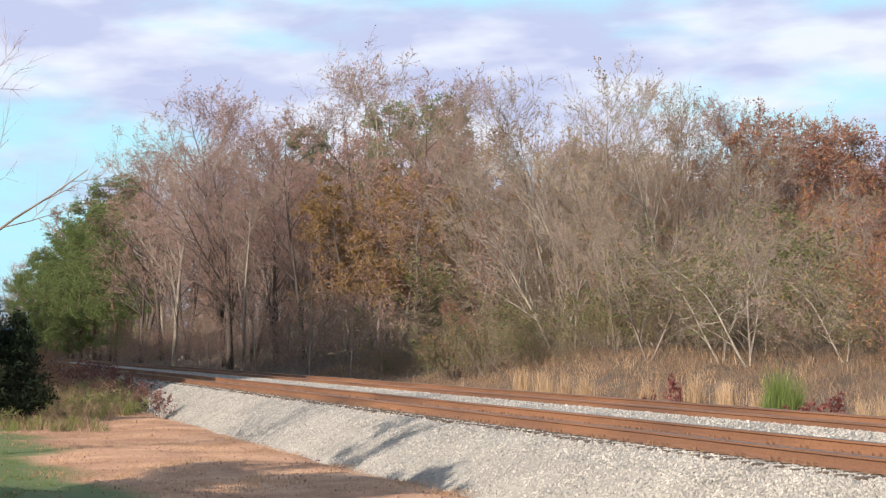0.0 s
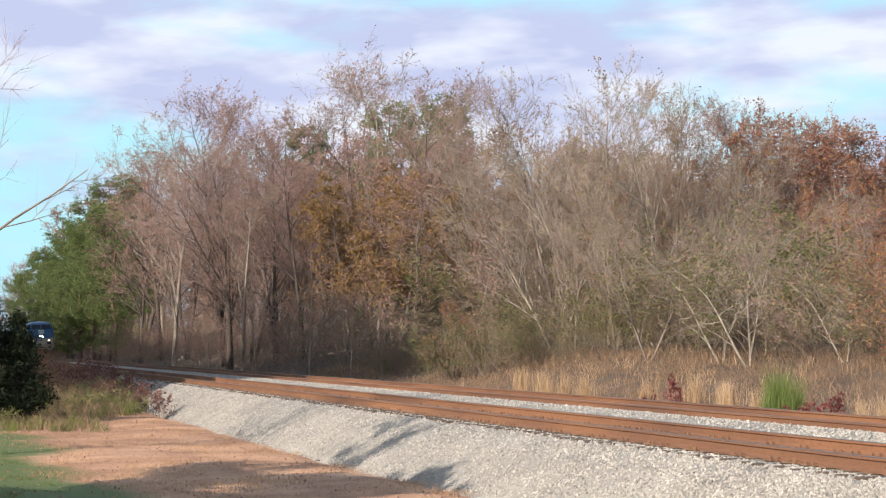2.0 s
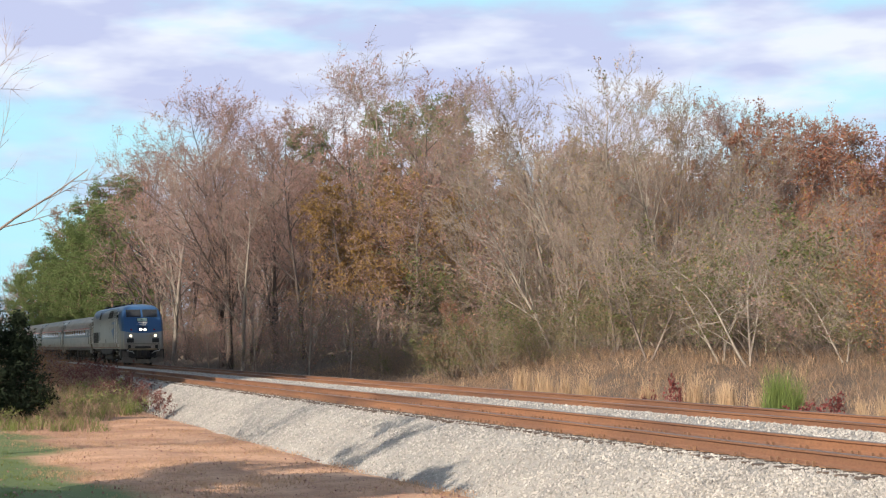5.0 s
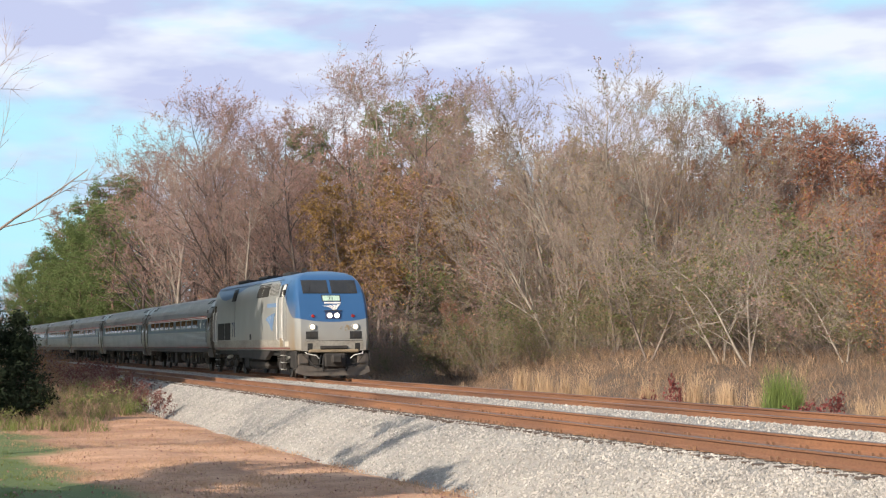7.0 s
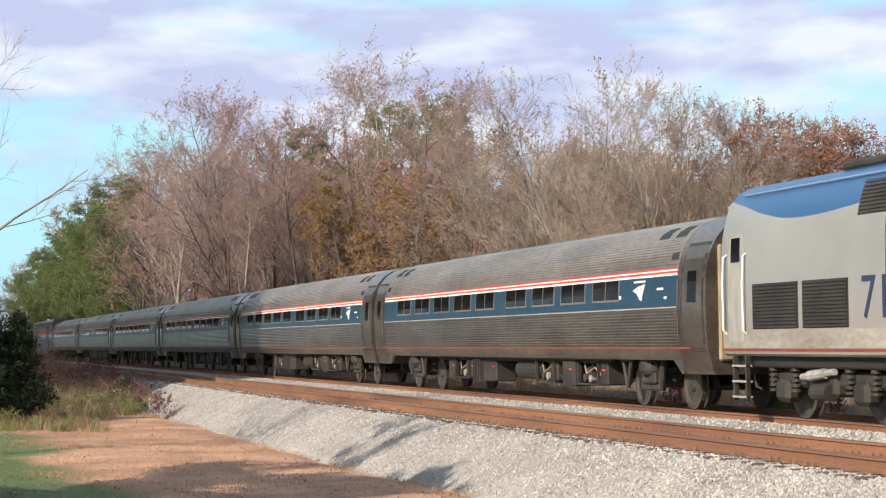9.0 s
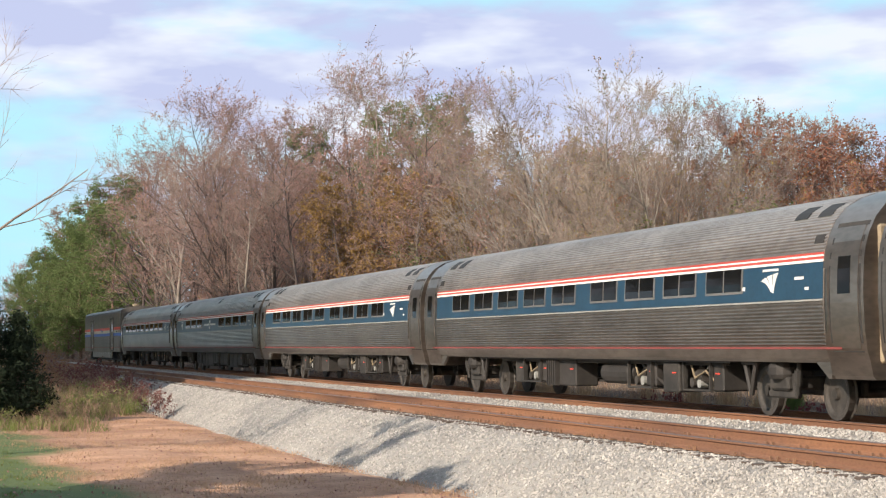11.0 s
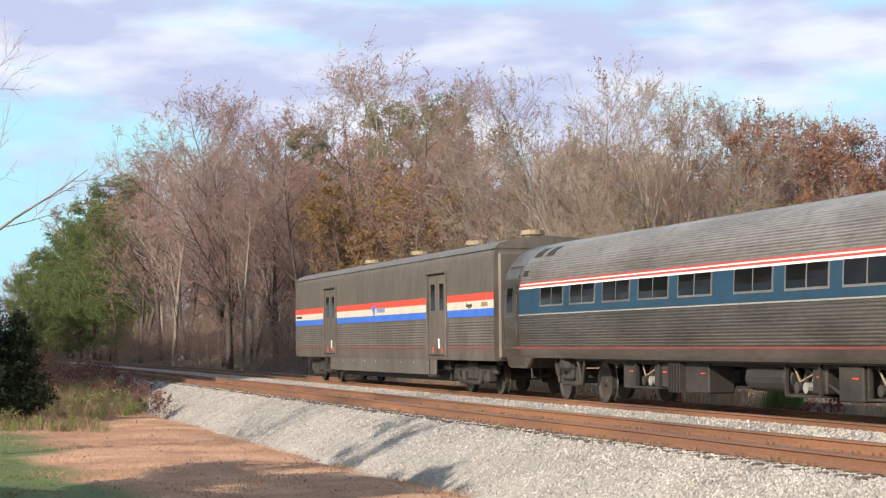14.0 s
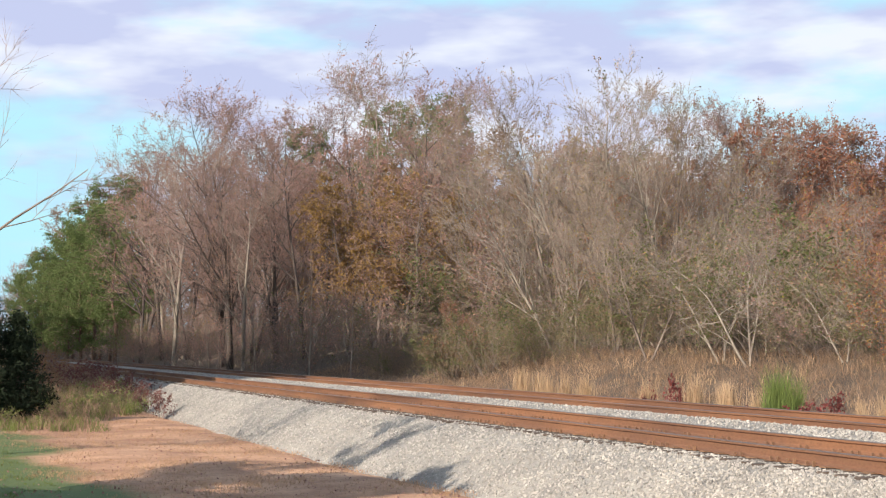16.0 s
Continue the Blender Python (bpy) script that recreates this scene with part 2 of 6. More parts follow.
def part(name, shape, material, parent=None, label="", smooth=False, kind="", solid=False):
    """One mesh object, under a thing or under a part."""
    me = shape.mesh(name, material, smooth)
    if solid:
        bm = bmesh.new()
        bm.from_mesh(me)
        bmesh.ops.recalc_face_normals(bm, faces=bm.faces)
        bm.to_mesh(me)
        bm.free()
        me.polygons.foreach_set("use_smooth", [True] * len(me.polygons))
        me.set_sharp_from_angle(angle=radians(32))
    ob = new(name, me)
    if parent:
        ob.parent = parent
    return tagged(ob, label, kind=kind)


def thing(name, label, category, group="", m=None):
    e = new(name)
    e.empty_display_size = 0.3
    if m is not None:
        e.matrix_basis = m
    return tagged(e, label, category, group)

# ---------------------------------------------------------------- the railway line and the ground
FAR_Y, NEAR_Y, GAUGE = 15.953, 11.763, 1.505
CURVE, CURVE_FROM = 8e-5, -60.0


def bend(x):
    """Sideways shift of the line, which bends gently towards the near side far off."""
    d = min(x - CURVE_FROM, 0.0)
    return -0.5 * CURVE * d * d


def bend_slope(x):
    return -CURVE * min(x - CURVE_FROM, 0.0)


def smooth(a, b, v):
    t = min(max((v - a) / (b - a), 0.0), 1.0)
    return t * t * (3 - 2 * t)


def rise(y0):
    """The low bank that climbs from the far ditch to the wood."""
    return 1.25 * smooth(19.6, 29.0, y0)


def ground_z(x, y):
    y0 = y - bend(max(x, -600))
    near = -0.12 - 0.95 * smooth(-2.0, 5.5, y0 - x * 0.10 - 1.0)
    near += 0.10 * noise.noise(Vector((x * 0.12, y * 0.3, 0.0))) + 0.04 * noise.noise(Vector((x * 0.5, y * 0.6, 4.0)))
    far = -0.95 + 0.85 * smooth(20.0, 34.0, y0) + 0.12 * noise.noise(Vector((x * 0.1, y * 0.15, 9.0)))
    far += 8.0 * smooth(42, 150, y0) + rise(y0)
    t = smooth(9.5, 18.0, y0)
    return near * (1 - t) + far * t - 0.25 * smooth(8.4, 9.4, y0) * (1 - smooth(18.0, 19.2, y0))


def axis(steps):
    out = []
    for a, b, s in steps:
        k = max(1, round((b - a) / s))
        out += [a + (b - a) * i / k for i in range(k)]
    return out + [steps[-1][1]]


def build_ground():
    xs = axis([(-2600, -700, 300), (-700, -200, 20), (-200, -90, 4), (-90, -8, 0.8), (-8, 60, 6), (60, 300, 40), (300, 2600, 380)])
    ys = axis([(-2600, -120, 300), (-120, -12, 12), (-12, 8, 0.5), (8, 20, 0.8), (20, 46, 2), (46, 140, 12), (140, 2600, 300)])
    s = Shape()
    s.v = [(x, y, ground_z(x, y)) for x in xs for y in ys]
    n = len(ys)
    s.f = [(i * n + j, (i + 1) * n + j, (i + 1) * n + j + 1, i * n + j + 1) for i in range(len(xs) - 1) for j in range(n - 1)]
    g = part("ground", s, M["lawn"], smooth=True)
    g.data.materials.append(M["soil"])
    for p in g.data.polygons:
        p.material_index = 1 if p.center.y > 9.0 else 0
    tagged(g, "dry autumn grass with green patches and bare brown earth", "ground", kind="structure")


BED = [(8.35, -1.25), (9.0, -0.82), (9.75, -0.42), (10.3, -0.245), (10.6, -0.208), (11.0, -0.202), (11.1, -0.192), (12.4, -0.192), (12.6, -0.19), (13.05, -0.185), (13.5, -0.15), (14.0, -0.09),
       (14.5, -0.085), (14.9, -0.13), (15.1, -0.188), (17.3, -0.192), (17.7, -0.3), (18.7, -0.82), (19.2, -1.2)]


def bed_z(y):
    for (a, za), (b, zb) in zip(BED, BED[1:]):
        if a <= y <= b:
            return za + (zb - za) * (y - a) / (b - a)
    return -1.3


RUSTY = [i for i in range(len(BED) - 1) if 10.95 < BED[i][0] < 12.55 or 15.05 < BED[i][0] < 16.9]
LINE_X = axis([(-620, -200, 15), (-200, -60, 4), (-60, 30, 2), (30, 300, 30)])


def build_ballast():
    s = Shape()
    for x in LINE_X:
        for y, z in BED:
            w = 0.10 * noise.noise(Vector((x * 0.3, y, 2.0))) if z < -0.3 else 0.0
            s.v.append((x, y + bend(x) + w, z + w * 0.5))
    n = len(BED)
    s.f = [(i * n + j, (i + 1) * n + j, (i + 1) * n + j + 1, i * n + j + 1) for i in range(len(LINE_X) - 1) for j in range(n - 1)]
    bed = part("ballast_bed", s, M["ballast"])
    bed.data.materials.append(M["rustbed"])
    for i, p in enumerate(bed.data.polygons):
        p.material_index = 1 if (i % (n - 1)) in RUSTY else 0
    tagged(bed, "pale grey crushed stone railway embankment", "ballast", kind="structure")


def stone_field(name, x0, x1, y0, y1, count, lo, hi, label, z_of, rng):
    """Loose angular stones, half sunk in the surface."""
    s = Shape()
    base = [Vector(v) for v in ((1, 0, 0), (-1, 0, 0), (0, 1, 0), (0, -1, 0), (0, 0, 1), (0, 0, -1), (0.6, 0.6, 0.5), (-0.6, 0.5, 0.5))]
    faces = [(0, 6, 4), (6, 2, 4), (2, 7, 4), (7, 1, 4), (1, 3, 4), (3, 0, 4), (0, 2, 6), (2, 1, 7), (0, 5, 2), (2, 5, 1), (1, 5, 3), (3, 5, 0)]
    for _ in range(count):
        u = rng.random()
        x = x1 + (x0 - x1) * u ** 2.0
        y = rng.uniform(y0, y1)
        r = rng.uniform(lo, hi)
        rot = Euler((rng.uniform(0, 6), rng.uniform(0, 6), rng.uniform(0, 6))).to_matrix()
        sq = Vector((rng.uniform(0.7, 1.3), rng.uniform(0.6, 1.1), rng.uniform(0.5, 0.9)))
        c = Vector((x, y + bend(x), z_of(x, y) + r * 0.15))
        s.add([tuple(c + rot @ Vector((b.x * sq.x * r * rng.uniform(0.8, 1.15), b.y * sq.y * r, b.z * sq.z * r))) for b in base], faces)
    tagged(part(name, s, M["stone"]), label, "gravel", kind="stuff")


RAIL = [(-0.076, -0.186), (0.076, -0.186), (0.076, -0.174), (0.030, -0.160), (0.010, -0.140), (0.010, -0.052), (0.036, -0.038),
        (0.037, -0.008), (0.028, 0.0), (-0.028, 0.0), (-0.037, -0.008), (-0.036, -0.038), (-0.010, -0.052), (-0.010, -0.140),
        (-0.030, -0.160), (-0.076, -0.174)]


def build_track(y0, label, ties):
    tr = thing("railway_track", label, "railway track", "double railway line")
    for side in (-1, 1):
        s = Shape()
        n = len(RAIL)
        for x in LINE_X:
            wob = 0.012 * noise.noise(Vector((x * 0.15, y0, side)))
            for y, z in RAIL:
                s.v.append((x, y0 + side * GAUGE / 2 + bend(x) + y + wob, z + wob * 0.5))
        for i in range(len(LINE_X) - 1):
            s.f += [(i * n + j, i * n + (j + 1) % n, (i + 1) * n + (j + 1) % n, (i + 1) * n + j) for j in range(n)]
        r = part("rail", s, M["rust"], tr, "rust-brown steel rail", solid=True)
        r.data.materials.append(M["railhead"])
        for p in r.data.polygons:
            p.material_index = 1 if p.center.z > -0.012 else 0
    fix = Shape()
    rng = random.Random(int(y0))
    box = Shape().box(-0.115, 0.115, -1.3, 1.3, -0.38, -0.186, 0.012).mesh("tie", M["tie"])
    for i in range(ties):
        x = -19.0 - i * 0.52 + rng.uniform(-0.03, 0.03)
        t = new("tie", box)
        t.parent = tr
        t.matrix_basis = pose(x, y0 + bend(x) + rng.uniform(-0.05, 0.05), rng.uniform(-0.008, 0.004), 0, 0, rng.uniform(-1.2, 1.2))
        for side in (-1, 1):
            yy = y0 + side * GAUGE / 2 + bend(x)
            fix.box(x - 0.09, x + 0.09, yy - 0.17, yy + 0.17, -0.187, -0.172)
            for q in (-1, 1):
                if rng.random() < 0.45:
                    continue
                fix.box(x - 0.05, x - 0.03, yy + q * 0.1 - 0.015, yy + q * 0.1 + 0.015, -0.18, -0.135)
                fix.box(x + 0.11, x + 0.135, yy + q * 0.085 - 0.02, yy + q * 0.085 + 0.02, -0.2, -0.13)
    part("fastening", fix, M["rustbed"], tr, "rusty spikes, plates and rail anchors", kind="stuff")


build_ground()
build_ballast()
build_track(NEAR_Y, "rusty railway track on wooden ties in pale ballast", 290)
build_track(FAR_Y, "rusty far railway track carrying the passenger train", 200)

# ---------------------------------------------------------------- train
def lerp_list(pts, v, key=1, out=0):
    """The value at v along a list of pairs."""
    for a, b in zip(pts, pts[1:]):
        if a[key] <= v <= b[key]:
            return a[out] + (b[out] - a[out]) * (v - a[key]) / (b[key] - a[key])
    return pts[0][out] if v < pts[0][key] else pts[-1][out]


COACH = [(1.44, 1.0), (1.51, 1.06), (1.56, 1.22), (1.595, 1.6), (1.61, 2.05), (1.60, 2.4), (1.585, 2.65), (1.55, 2.85), (1.48, 3.08), (1.36, 3.32),
         (1.17, 3.54), (0.90, 3.70), (0.55, 3.81), (0.2, 3.86), (0.0, 3.865)]
BAGGAGE = [(1.50, 0.9), (1.53, 1.0), (1.53, 1.6), (1.53, 2.4), (1.53, 3.2), (1.52, 3.6), (1.47, 3.78), (1.34, 3.92), (1.05, 4.02), (0.6, 4.09), (0.0, 4.11)]


def fluted(prof, zones, pitch=0.062, depth=0.014):
    """The half profile with horizontal ribs pressed into the zones of height."""
    out = []
    pts = [Vector((y, 0, z)) for y, z in prof]
    step, phase = pitch / 4, 0
    for a, b in zip(pts, pts[1:]):
        d = b - a
        nrm = Vector((d.z, 0, -d.x)).normalized()
        mid = (a.z + b.z) / 2
        if any(lo <= mid <= hi for lo, hi in zones):
            n = max(1, round(d.length / step))
            for i in range(n):
                o = depth if phase % 4 in (1, 2) else 0.0
                phase += 1
                p = a + d * (i / n) + nrm * o
                out.append((p.x, p.z))
        else:
            out.append((a.x, a.z))
    out.append(prof[-1])
    return out


def shell(half_prof, x0, x1, floor=True, ends=True):
    """A closed body of that half profile between two stations."""
    ring = [(-y, z) for y, z in half_prof] + [(y, z) for y, z in reversed(half_prof[:-1])]
    s = Shape()
    n = len(ring)
    s.v = [(x, y, z) for x in (x0, x1) for y, z in ring]
    s.f = [(i, i + 1, n + i + 1, n + i) for i in range(n - 1)]
    if floor:
        s.f.append((n - 1, 0, n, 2 * n - 1))
    if ends:
        s.f += [tuple(range(n)), tuple(range(2 * n - 1, n - 1, -1))]
    return s


def strip(prof, side, x0, x1, z0, z1, off=0.006, deep=0.02, n=3):
    """A panel that lies on the body side, following its curve."""
    s = Shape()
    zs = [z0 + (z1 - z0) * i / n for i in range(n + 1)]
    for x in (x0, x1):
        for o in (off, off - deep):
            s.v += [(x, side * (lerp_list(prof, z) + o), z) for z in zs]
    k = n + 1
    for i in range(n):
        s.f += [(i, i + 1, 2 * k + i + 1, 2 * k + i)]
    s.f += [tuple(range(k)) + tuple(range(2 * k - 1, k - 1, -1)), tuple(range(2 * k, 3 * k)) + tuple(range(4 * k - 1, 3 * k - 1, -1))]
    s.f += [(n, k + n, 3 * k + n, 2 * k + n), (0, 2 * k, 3 * k, k)]
    return s


def lettering(text, size, material, parent, x, y, z, label, depth=0.004, facing=0):
    """Raised letters of the built-in font, as one mesh."""
    cu = bpy.data.curves.new("lettering", "FONT")
    cu.body, cu.size, cu.extrude = text, size, depth
    ob = bpy.data.objects.new("lettering", cu)
    me = bpy.data.meshes.new_from_object(ob)
    bpy.data.objects.remove(ob)
    me.materials.append(material)
    o = new("lettering", me)
    o.parent = parent
    o.matrix_basis = pose(x, y, z, 90, 0, facing)
    return tagged(o, label)


def wheel_mesh(r=0.457):
    s = Shape()
    prof = [(0.0, 0.10), (0.09, 0.10), (0.11, 0.04), (0.33, 0.03), (r - 0.07, 0.06), (r, 0.065), (r, -0.05), (r + 0.028, -0.075), (0.0, -0.075)]
    n = 20
    for rr, y in prof:
        s.v += [(rr * math.cos(6.28318 * k / n), -y, rr * math.sin(6.28318 * k / n)) for k in range(n)]
    for i in range(len(prof) - 1):
        s.f += [(i * n + k, i * n + (k + 1) % n, (i + 1) * n + (k + 1) % n, (i + 1) * n + k) for k in range(n)]
    return s.mesh("wheel", M["wheel"])


WHEEL = wheel_mesh()
AXLE = Shape().cyl((0, -0.7, 0), (0, 0.7, 0), 0.085, sides=10).mesh("axle", M["wheel"])


def wheelset(parent, x, r=0.457):
    for side in (-1, 1):
        w = new("wheel", WHEEL)
        w.parent = parent
        k = r / 0.457
        w.matrix_basis = pose(x, side * 0.75, r, 0, 0, 0 if side < 0 else 180) @ Matrix.Diagonal((k, 1, k, 1))
    a = new("axle", AXLE)
    a.parent = parent
    a.matrix_basis = pose(x, 0, r)


def inside_truck(car, x, out):
    """A two-axle truck with bearings inside the wheels; out: +1 where the car's end lies towards +x."""
    s = Shape()
    s.box(x - 1.65, x + 1.65, -0.52, -0.38, 0.40, 0.66, 0.03).box(x - 1.65, x + 1.65, 0.38, 0.52, 0.40, 0.66, 0.03)
    s.box(x - 0.35, x + 0.35, -1.25, 1.25, 0.50, 0.74, 0.04)
    t = part("truck", s, M["under"], car, "dirty grey truck with exposed wheel discs")
    wheelset(t, x - 1.295)
    wheelset(t, x + 1.295)
    for sd in (-1, 1):
        y = sd * 1.12
        part("air_spring", Shape().cyl((x, y, 0.70), (x, y, 0.78), 0.26, 0.30, 14).cyl((x, y, 0.78), (x, y, 0.90), 0.30, 0.30, 14)
             .cyl((x, y, 0.90), (x, y, 1.02), 0.30, 0.24, 14), M["tank"], t)
        part("swing_arm", Shape().box(x - 0.55, x + 0.55, y - 0.06, y + 0.06, 0.36, 0.50, 0.03).box(x - 0.5, x - 0.36, y - 0.05, y + 0.05, 0.45, 0.8, 0.02)
             .box(x + 0.36, x + 0.5, y - 0.05, y + 0.05, 0.45, 0.8, 0.02), M["under"], t)
        b = Shape()
        x2 = x - out * 1.05
        b.tube([Vector((x2 - 0.22, sd * 1.28, 1.02)), Vector((x2, sd * 1.26, 0.40))], [0.055, 0.05], 6)
        b.tube([Vector((x2 + 0.26, sd * 1.28, 1.02)), Vector((x2, sd * 1.26, 0.40))], [0.055, 0.05], 6)
        b.box(x2 - 0.30, x2 + 0.34, sd * 1.28 - 0.05, sd * 1.28 + 0.05, 0.94, 1.03, 0.02)
        part("brace", b, M["tank"], t)
        part("damper", Shape().cyl((x + out * 0.62, sd * 1.2, 0.42), (x + out * 0.75, sd * 1.22, 0.98), 0.045, sides=8)
             .cyl((x + out * 0.66, sd * 1.2, 0.6), (x + out * 0.72, sd * 1.22, 0.86), 0.075, sides=8), M["under"], t)


def fan(side, x, y_of, z, w, h, material, parent, n=3, label="swept fan-shaped mark"):
    """A mark of curved bands that sweep down to one point."""
    for i in range(n):
        s = Shape()
        a0, a1 = i / n, (i + 0.78) / n
        top = lambda a: (x - w / 2 + w * a, z + h * (0.62 + 0.38 * a ** 0.6))
        tip = (x + w * 0.10, z)
        ring = []
        for q, rev in ((a0, False), (a1, True)):
            tx, tz = top(q)
            ex, ez = tip[0] + (q - 0.5) * 0.16 * w, tip[1] + (1 - q) * 0.10 * h
            mx, mz = ex + (tx - ex) * 0.30, z + h * 0.52
            pts = [((1 - f) ** 2 * tx + 2 * f * (1 - f) * mx + f * f * ex, (1 - f) ** 2 * tz + 2 * f * (1 - f) * mz + f * f * ez) for f in (0, 0.17, 0.33, 0.5, 0.67, 0.83, 1)]
            ring += pts[::-1] if rev else pts
        s.prism([(px, side * (y_of(pz) + 0.014), pz) for px, pz in ring], [(px, side * (y_of(pz) - 0.004), pz) for px, pz in ring])
        part("mark", s, material, parent, label)


def coach_ends(car, prof, vest, low=0.74):
    """Vestibules with side doors, end doors, gangway frames and couplers at both ends."""
    for e in (-1, 1):
        vp = [(1.40, low), (1.46, low + 0.06)] + [q for q in prof if q[1] > 1.0]
        a, b = sorted((e * vest, e * 12.78))
        part("vestibule", shell(vp, a, b), M["darksteel"], car, "plain stainless vestibule section", solid=True)
        for sd in (-1, 1):
            sk = Shape()
            ring = [(e * vest, 1.02), (e * (vest - 0.55), 1.02), (e * (vest - 0.1), low), (e * vest, low)]
            sk.prism([(px, sd * 1.47, pz) for px, pz in ring], [(px, sd * 1.40, pz) for px, pz in ring])
            part("skirt", sk, M["darksteel"], car, solid=True)
        g = Shape()
        g.box(min(e * 12.78, e * 13.0), max(e * 12.78, e * 13.0), -0.86, -0.62, 1.0, 3.35, 0.04)
        g.box(min(e * 12.78, e * 13.0), max(e * 12.78, e * 13.0), 0.62, 0.86, 1.0, 3.35, 0.04)
        g.box(min(e * 12.78, e * 13.0), max(e * 12.78, e * 13.0), -0.86, 0.86, 3.351, 3.56, 0.06)
        part("gangway", g, M["rubber"], car, "dark folding gangway frame")
        part("end_plate", Shape().box(min(e * 12.785, e * 12.87), max(e * 12.785, e * 12.87), -1.36, 1.36, 1.0, 3.2, 0.04), M["tan"], car, "tan-brown end panel")
        c = Shape().box(min(e * 12.2, e * 12.95), max(e * 12.2, e * 12.95), -0.12, 0.12, 0.72, 0.98, 0.04)
        c.box(min(e * 12.72, e * 13.0), max(e * 12.72, e * 13.0), -0.2, 0.2, 0.70, 1.0, 0.05)
        part("coupler", c, M["under"], car)
        for k in (-1, 1):
            part("hose", Shape().tube([Vector((e * 12.7, k * 0.6, 0.9)), Vector((e * 12.85, k * 0.6, 0.5)), Vector((e * 12.98, k * 0.55, 0.46))], [0.03] * 3, 6), M["black"], car)
        for sd in (-1, 1):
            x0, x1 = sorted((e * 11.72, e * 12.62))
            # dark strip on the flat side, painted in place of the recess's shade
            d = part("door_frame", strip(prof, sd, x0 - 0.07, x1 + 0.07, 1.18, 3.27, 0.004, n=8), M["under"], car, "dark strip in place of the door recess")
            d2 = part("door", strip(prof, sd, x0, x1, 1.24, 3.2, 0.016, n=8), M["darksteel"], car, "brushed steel side door")
            part("pane", strip(prof, sd, (x0 + x1) / 2 - 0.2, (x0 + x1) / 2 + 0.2, 2.12, 2.72, 0.022, n=3), M["glass"], d2)
            part("handrail", Shape().tube([Vector((e * 11.56, sd * 1.64, 1.5)), Vector((e * 11.56, sd * 1.65, 2.0)), Vector((e * 11.56, sd * 1.63, 2.55))], [0.018] * 3, 6), M["wheel"], car)
            part("marker", strip(prof, sd, e * 11.2 - 0.16, e * 11.2 + 0.16, 2.98, 3.12, 0.02, n=2), M["tank"], car, "small dark vent panel")
            for o in (10.1, 10.95):
                part("roof_vent", strip(prof, sd, e * o - 0.24, e * o + 0.24, 3.44, 3.66, 0.03, n=4), M["black"], car, "dark slotted roof vent")


